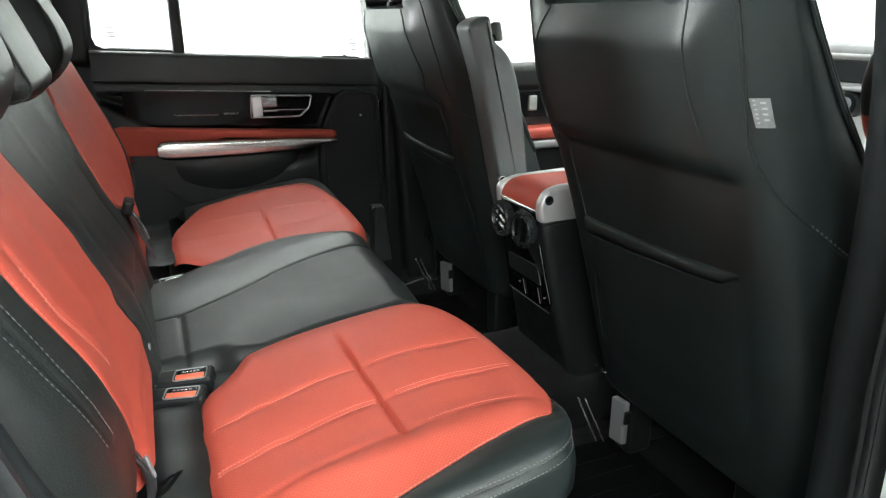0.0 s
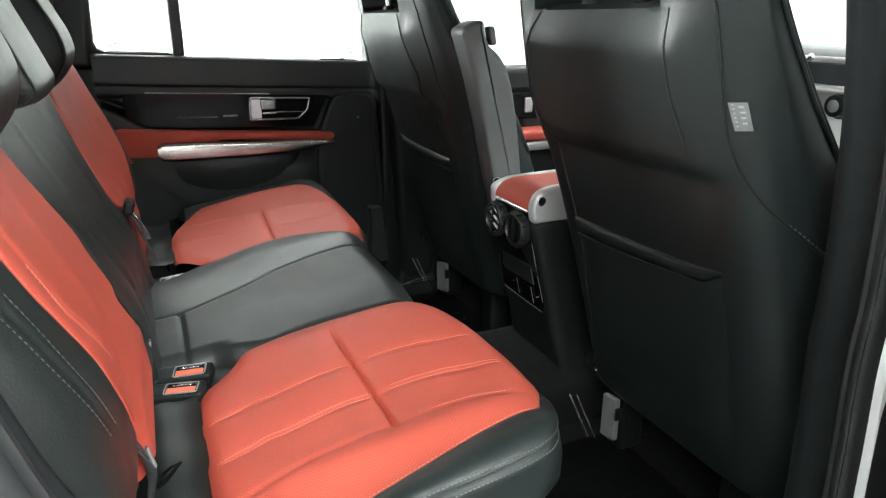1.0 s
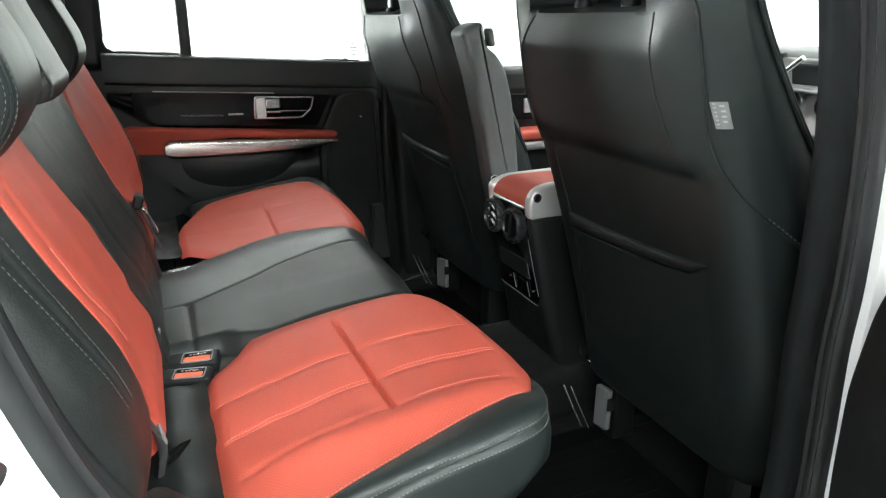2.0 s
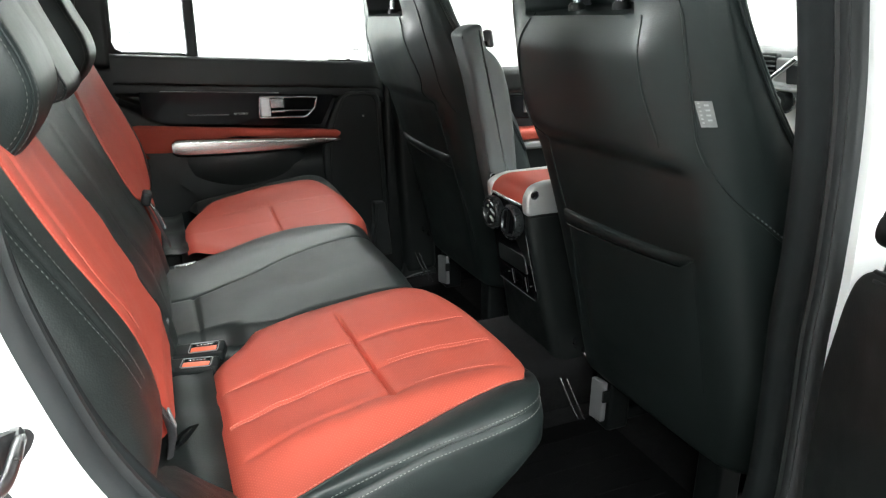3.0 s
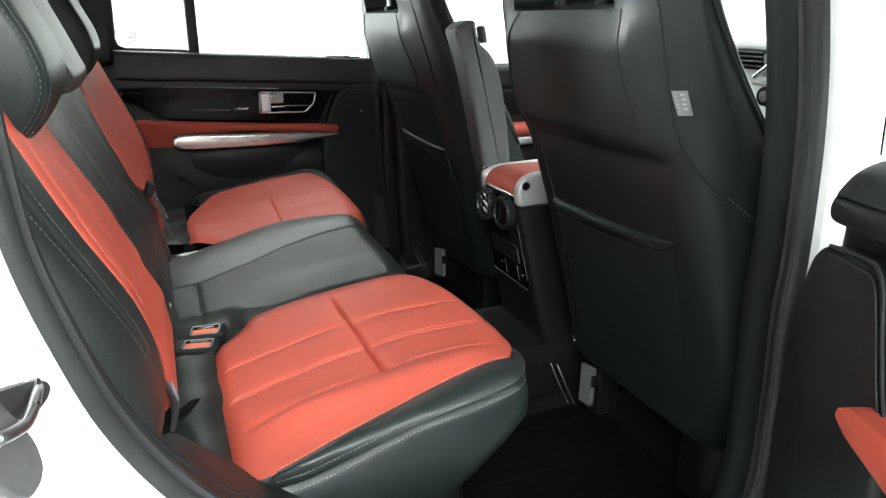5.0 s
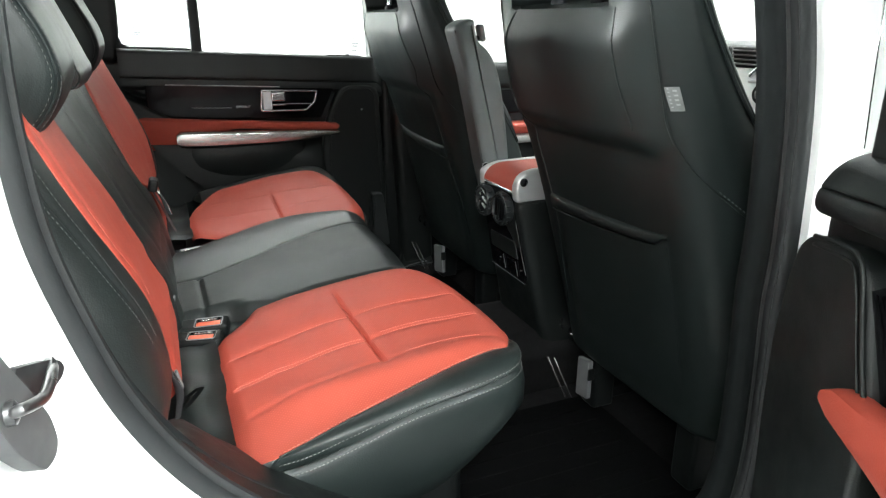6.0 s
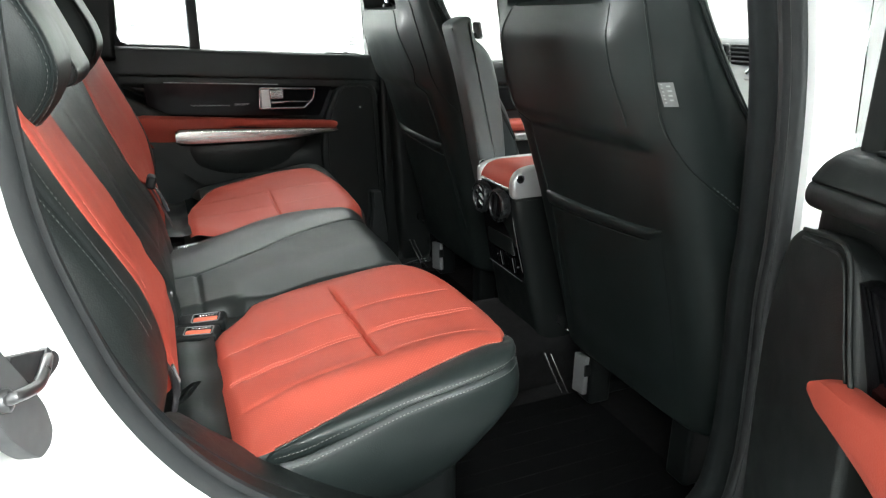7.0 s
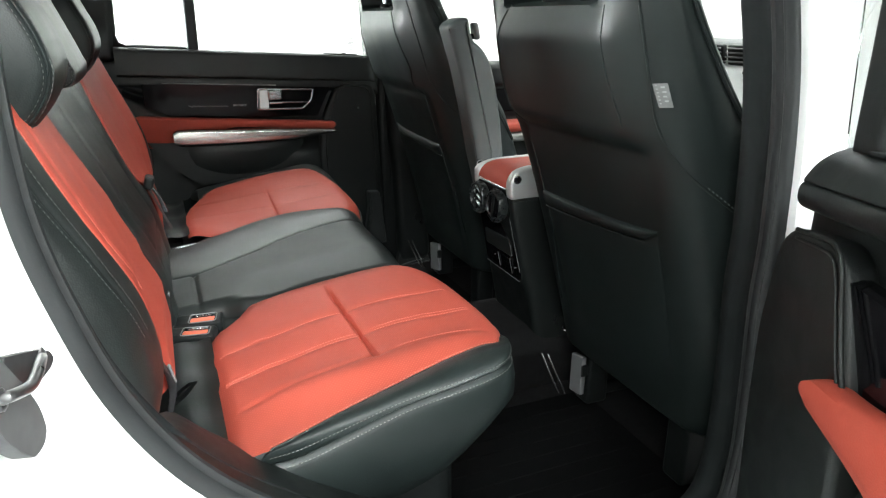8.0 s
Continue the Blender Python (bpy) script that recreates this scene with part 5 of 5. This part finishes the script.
# ---- centre console ----
def console():
    con = thing("centre_console", "black centre console, red leather lid, silver corners, rear air vents", "console")
    mid = -0.013

    def face_x(z):
        """The rear face slants forward below the vents."""
        return 0.412 + 0.22 * max(1.012 - z, 0)

    def on_face(outline, d0, d1, r=0.006):
        """A plate on the rear face, outline in y and z, standing out from d0 to d1."""
        pts = rounded(outline, r, 4)
        edge = inset(pts, 0.0012)
        return capped([[(face_x(z) - d0, y, z) for y, z in pts], [(face_x(z) - d1 + 0.0010, y, z) for y, z in pts], [(face_x(p.y) - d1, p.x, p.y) for p in edge]])

    def line(points, out=0.004, r=0.0011):
        return tube([(face_x(z) - out, y, z) for y, z in points], r, 6)

    rows = []
    for z, hw in ((0.60, 0.112), (0.70, 0.106), (0.80, 0.098), (0.90, 0.092), (0.98, 0.089), (1.012, 0.088), (1.028, 0.087), (1.034, 0.083)):
        x = face_x(z)
        prof = ((0.030, 1.0), (0.016, 0.985), (0.006, 0.94), (0.001, 0.88), (0.0, 0.80))
        rows.append([(x + dx, mid - hw * k, z) for dx, k in prof] + [(x + dx, mid + hw * k, z) for dx, k in reversed(prof)] + [(1.2, mid + hw, z), (1.2, mid - hw, z)])
    part("body", capped(rows), SOFT, con, "black plastic console body")
    # padded lid, rolled over at the back
    rows = []
    for i in range(37):
        x = 0.409 + 0.30 * (i / 36) ** 1.6
        k = math.sqrt(max(1 - max((0.045 - (x - 0.409)) / 0.045, 0) ** 2, 0.0))
        row = [(x, mid + 0.067 * t, 1.050 + 0.038 * k * (1 - 0.16 * abs(t) ** 5)) for t in np.linspace(-1, 1, 27)]
        rows.append([(x, mid - 0.067, 1.046)] + row + [(x, mid + 0.067, 1.046)])
    part("lid", grid(rows), RED, con, "red leather console lid")
    part("lid_edge", tube([(0.4085, mid - 0.064, 1.0485), (0.407, mid, 1.0485), (0.4085, mid + 0.064, 1.0485)], 0.0013, 6), CHROME, con, "thin bright edge under the lid")
    # silver cheeks at the lid's corners
    for s in (-1, 1):
        up = 0.0 if s < 0 else 0.012
        ch = rounded([(0.4075, 1.0285), (0.4045, 1.066), (0.418, 1.088 - up), (0.446, 1.0955 - up), (0.56, 1.098 - up), (0.70, 1.098 - up), (0.70, 1.034), (0.52, 1.0285)], 0.012, 6)
        bm = prism(ch, 0.022, 0.008, 5)
        bmesh.ops.translate(bm, verts=bm.verts, vec=(0, mid + (0.064 if s > 0 else -0.087), 0))
        cheek = part("corner_trim", bm, SILVER, con, "satin chrome corner trim")
        y = mid + s * 0.087
        part("button_ring", lathe([(y - s * 0.001, 0.0088), (y + s * 0.0012, 0.0088), (y + s * 0.0014, 0.0066)], (0.4225, 0, 1.0715), "y", 24), CHROME, cheek)
        part("button", lathe([(y - s * 0.001, 0.0064), (y + s * 0.0016, 0.0064), (y + s * 0.0022, 0.004), (y + s * 0.0022, 0.0)], (0.4225, 0, 1.0715), "y", 20), PIANO, cheek, "small round black button")
    part("cheek_gap", box((0.30, 0.004, 0.003), (0.56, mid - 0.0862, 1.0270), 0.001, 1), PLASTIC, con)
    # rear face: gloss plate with a bright outline, vents, display, sockets
    part("rear_plate", on_face([(mid - 0.070, 1.044), (mid + 0.070, 1.044), (mid + 0.074, 0.98), (mid + 0.086, 0.842), (mid - 0.070, 0.840), (mid - 0.080, 0.866), (mid - 0.074, 0.98)], -0.004, 0.0025, 0.010), PIANO, con, "gloss black rear plate")
    part("plate_trim", line([(mid - 0.0755, 0.988), (mid - 0.0765, 0.93), (mid - 0.0815, 0.868)], 0.004, 0.0008), GREY_PLASTIC, con, "thin bright trim")
    part("plate_trim", line([(mid - 0.071, 0.8415), (mid, 0.8425), (mid + 0.084, 0.8435)], 0.004, 0.0008), GREY_PLASTIC, con, "thin bright trim")
    for s in (-1, 1):
        c = (0, mid + s * 0.0405, 1.0085)
        vent = part("air_vent", lathe([(0.412, 0.030), (0.405, 0.0335), (0.396, 0.0345), (0.391, 0.0325), (0.390, 0.029), (0.393, 0.0265), (0.408, 0.025)], c, "x", 40), VENT, con, "round black air vent")
        for k in range(18):
            a = k * math.pi / 9
            part("rim_notch", box((0.010, 0.0042, 0.003), (0.3985, c[1] + math.cos(a) * 0.0342, c[2] + math.sin(a) * 0.0342), 0.001, 1, turn=(math.degrees(a) + 90, 0, 0)), VENT, vent)
        part("rim_bead", tube([(0.3902, c[1] + math.cos(a) * 0.0285, c[2] + math.sin(a) * 0.0285) for a in np.linspace(0, 2 * math.pi, 36, endpoint=False)], 0.0009, 6, True), PIANO, vent)
        for dz in (-0.0155, 0.0, 0.0155):
            w = 2 * math.sqrt(0.0255 ** 2 - dz ** 2) - 0.003
            # Open vanes are silvered to hold the reflection on them; shut ones stay black.
            if s > 0:
                part("slat", box((0.020, w, 0.0045), (0.3990, c[1], c[2] + dz), 0.0015, 2, turn=(14, 52, 0)), SILVER, vent, "open vane, silvered for its reflection")
            else:
                part("slat", box((0.004, 0.0135, 2 * math.sqrt(0.0255 ** 2 - dz ** 2) - 0.003), (0.3975, c[1] + dz, c[2]), 0.0016, 2, turn=(0, 0, 32)), PIANO, vent, "black shut vane")
        part("spine", box((0.008, 0.004, 0.048), (0.394, c[1] + 0.002, c[2]), 0.0015, 2, turn=(6, 0, 0)), PLASTIC, vent)
    part("display", on_face([(mid - 0.050, 0.934), (mid + 0.062, 0.932), (mid + 0.070, 0.892), (mid - 0.052, 0.894)], 0.0, 0.0042, 0.008), GREY, con, "dark rear display")
    part("display_edge", line([(mid - 0.056, 0.930), (mid - 0.058, 0.898)], 0.005, 0.0009), GREY_PLASTIC, con)
    for y in (mid - 0.018, mid + 0.038):
        part("socket_flap", on_face([(y - 0.021, 0.884), (y + 0.021, 0.885), (y + 0.022, 0.855), (y - 0.021, 0.853)], 0.0, 0.004, 0.004), PIANO, con)
        part("flap_edge", line([(y - 0.024, 0.886), (y - 0.0245, 0.852)], 0.0045, 0.0007), GREY_PLASTIC, con)
    for y, z in ((mid - 0.062, 0.872), (mid + 0.030, 0.874)):
        part("pilot_dot", lathe([(-0.006, 0.0), (-0.006, 0.0014), (-0.002, 0.0014)], (face_x(z), y, z), "x", 8), GREY_PLASTIC, con)
    for dy in (0.0, 0.007):
        part("vent_wheel", box((0.006, 0.003, 0.008), (0.408, mid + 0.002 + dy, 0.978), 0.001, 1), SATIN, con)
    return con


console()


# ---- dashboard and wheel, seen past the front seats ----
def dashboard():
    d = thing("dashboard", "dark dashboard with silver trim, air vents and rotary knobs", "dashboard")
    rows = []
    for y in np.linspace(-0.74, 0.74, 20):
        rows.append([(1.62, y, 1.25), (1.42, y, 1.315), (1.26, y, 1.326), (1.17, y, 1.318), (1.155, y, 1.300), (1.17, y, 1.26), (1.20, y, 1.15), (1.22, y, 0.90), (1.3, y, 0.72)])
    part("top_pad", grid(rows), DASH, d, "soft dashboard top, greyed for the windscreen light")
    part("hood", box((0.26, 0.40, 0.035), (1.26, -0.43, 1.332), 0.015, 4), DASH, d)
    bm = prism(rounded([(1.02, 0.95), (1.095, 1.18), (1.118, 1.235), (1.135, 1.30), (1.20, 1.30), (1.24, 0.95)], 0.015, 4), 0.40, 0.01, 3)
    bmesh.ops.translate(bm, verts=bm.verts, vec=(0, -0.20, 0))
    part("centre_panel", bm, SILVER, d, "silver centre panel")
    part("screen_frame", box((0.012, 0.20, 0.070), (1.124, -0.085, 1.272), 0.006, 2, turn=(0, -12, 0)), SILVER, d)
    part("screen", box((0.012, 0.17, 0.046), (1.119, -0.110, 1.272), 0.004, 2, turn=(0, -12, 0)), SCREEN, d, "centre screen, base paled for its reflection")
    part("shelf", box((0.05, 0.20, 0.008), (1.105, -0.10, 1.240), 0.003, 2), SATIN, d, "satin shelf under the screen")
    for y in (0.045, 0.145):
        vent = part("air_vent", box((0.02, 0.085, 0.050), (1.122, y, 1.292), 0.006, 2, turn=(0, -12, 0)), PLASTIC, d, "black dashboard vent")
        for k in range(4):
            part("slat", box((0.014, 0.078, 0.0035), (1.112 - 0.002 * k, y, 1.308 - 0.0105 * k), 0.001, 1), GREY_PLASTIC, vent)
    part("strut", tube([(1.098, 0.010, 1.252), (1.098, -0.024, 1.2785), (1.098, -0.062, 1.308)], 0.0065, 10), CHROME, d, "satin metal strut")
    for y in (-0.148, -0.046, 0.12):
        k = part("knob", lathe([(-0.034, 0.018), (-0.032, 0.022), (0.0, 0.025), (0.006, 0.026)], (1.108, y, 1.213), "x", 28), PLASTIC, d, "black rotary knob")
        part("knob_ring", lathe([(-0.012, 0.027), (-0.008, 0.031), (0.004, 0.031)], (1.108, y, 1.213), "x", 28), CHROME, k, "chrome knob ring")
        part("knob_cap", lathe([(-0.037, 0.0), (-0.037, 0.009), (-0.034, 0.013), (-0.030, 0.013)], (1.108, y, 1.213), "x", 24), GREY_PLASTIC, k)
    for j in range(4):
        for i in range(4):
            part("switch", box((0.012, 0.045, 0.013), (1.078 - 0.010 * j, -0.125 + 0.058 * i, 1.15 - 0.024 * j), 0.003, 2, turn=(0, -20, 0)), PLASTIC if (i + j) % 2 else SILVER, d)
    for s in (-1, 1):
        part("trim_strip", box((0.012, 0.46, 0.012), (1.150, s * 0.46, 1.262), 0.004, 2), SATIN, d, "satin trim strip")


dashboard()


def steering_wheel():
    w = thing("steering_wheel", "steering wheel with red and dark leather rim", "steering wheel")
    m = pose(0.84, -0.553, 1.235, 0, -24, 0)

    def arc(a0, a1, mat, label):
        pts = [m @ Vector((0, 0.185 * math.cos(a), 0.185 * math.sin(a))) for a in np.linspace(a0, a1, 40)]
        part("rim", tube(pts, 0.0165, 12), mat, w, label)

    arc(math.radians(-50), math.radians(1), RED, "red leather rim grip")
    arc(math.radians(1), math.radians(179), GREY, "dark leather rim")
    arc(math.radians(179), math.radians(230), RED, "red leather rim grip")
    arc(math.radians(230), math.radians(310), GREY, "dark leather rim")
    bm = box((0.05, 0.17, 0.13), (0.02, 0, 0), 0.03, 4)
    bmesh.ops.transform(bm, matrix=m, verts=bm.verts)
    part("hub", bm, SOFT, w)
    for s in (-1, 1):
        bm = box((0.02, 0.12, 0.035), (0.01, s * 0.12, -0.01), 0.008, 3)
        bmesh.ops.transform(bm, matrix=m, verts=bm.verts)
        part("spoke", bm, SILVER, w, "silver spoke")
    bm = lathe([(0.03, 0.035), (0.35, 0.045)], (0, 0, 0), "x", 20)
    bmesh.ops.transform(bm, matrix=m, verts=bm.verts)
    part("column", bm, SOFT, w)


steering_wheel()


# ---- floor mats ----
def floor_mat(y, label):
    mat = thing("floor_mat", label, "floor mat", "rear floor mats")
    part("sheet", box((0.42, 0.42, 0.012), (0.34, y, 0.607), 0.005, 2), MAT_RUBBER, mat)
    for k in range(9):
        part("rib", box((0.34, 0.004, 0.003), (0.34, y - 0.16 + 0.04 * k, 0.6135), 0.001, 1), MAT_RUBBER, mat)


floor_mat(-0.40, "black ribbed rubber mat on the cabin floor")
floor_mat(0.40, "black ribbed rubber mat on the cabin floor")
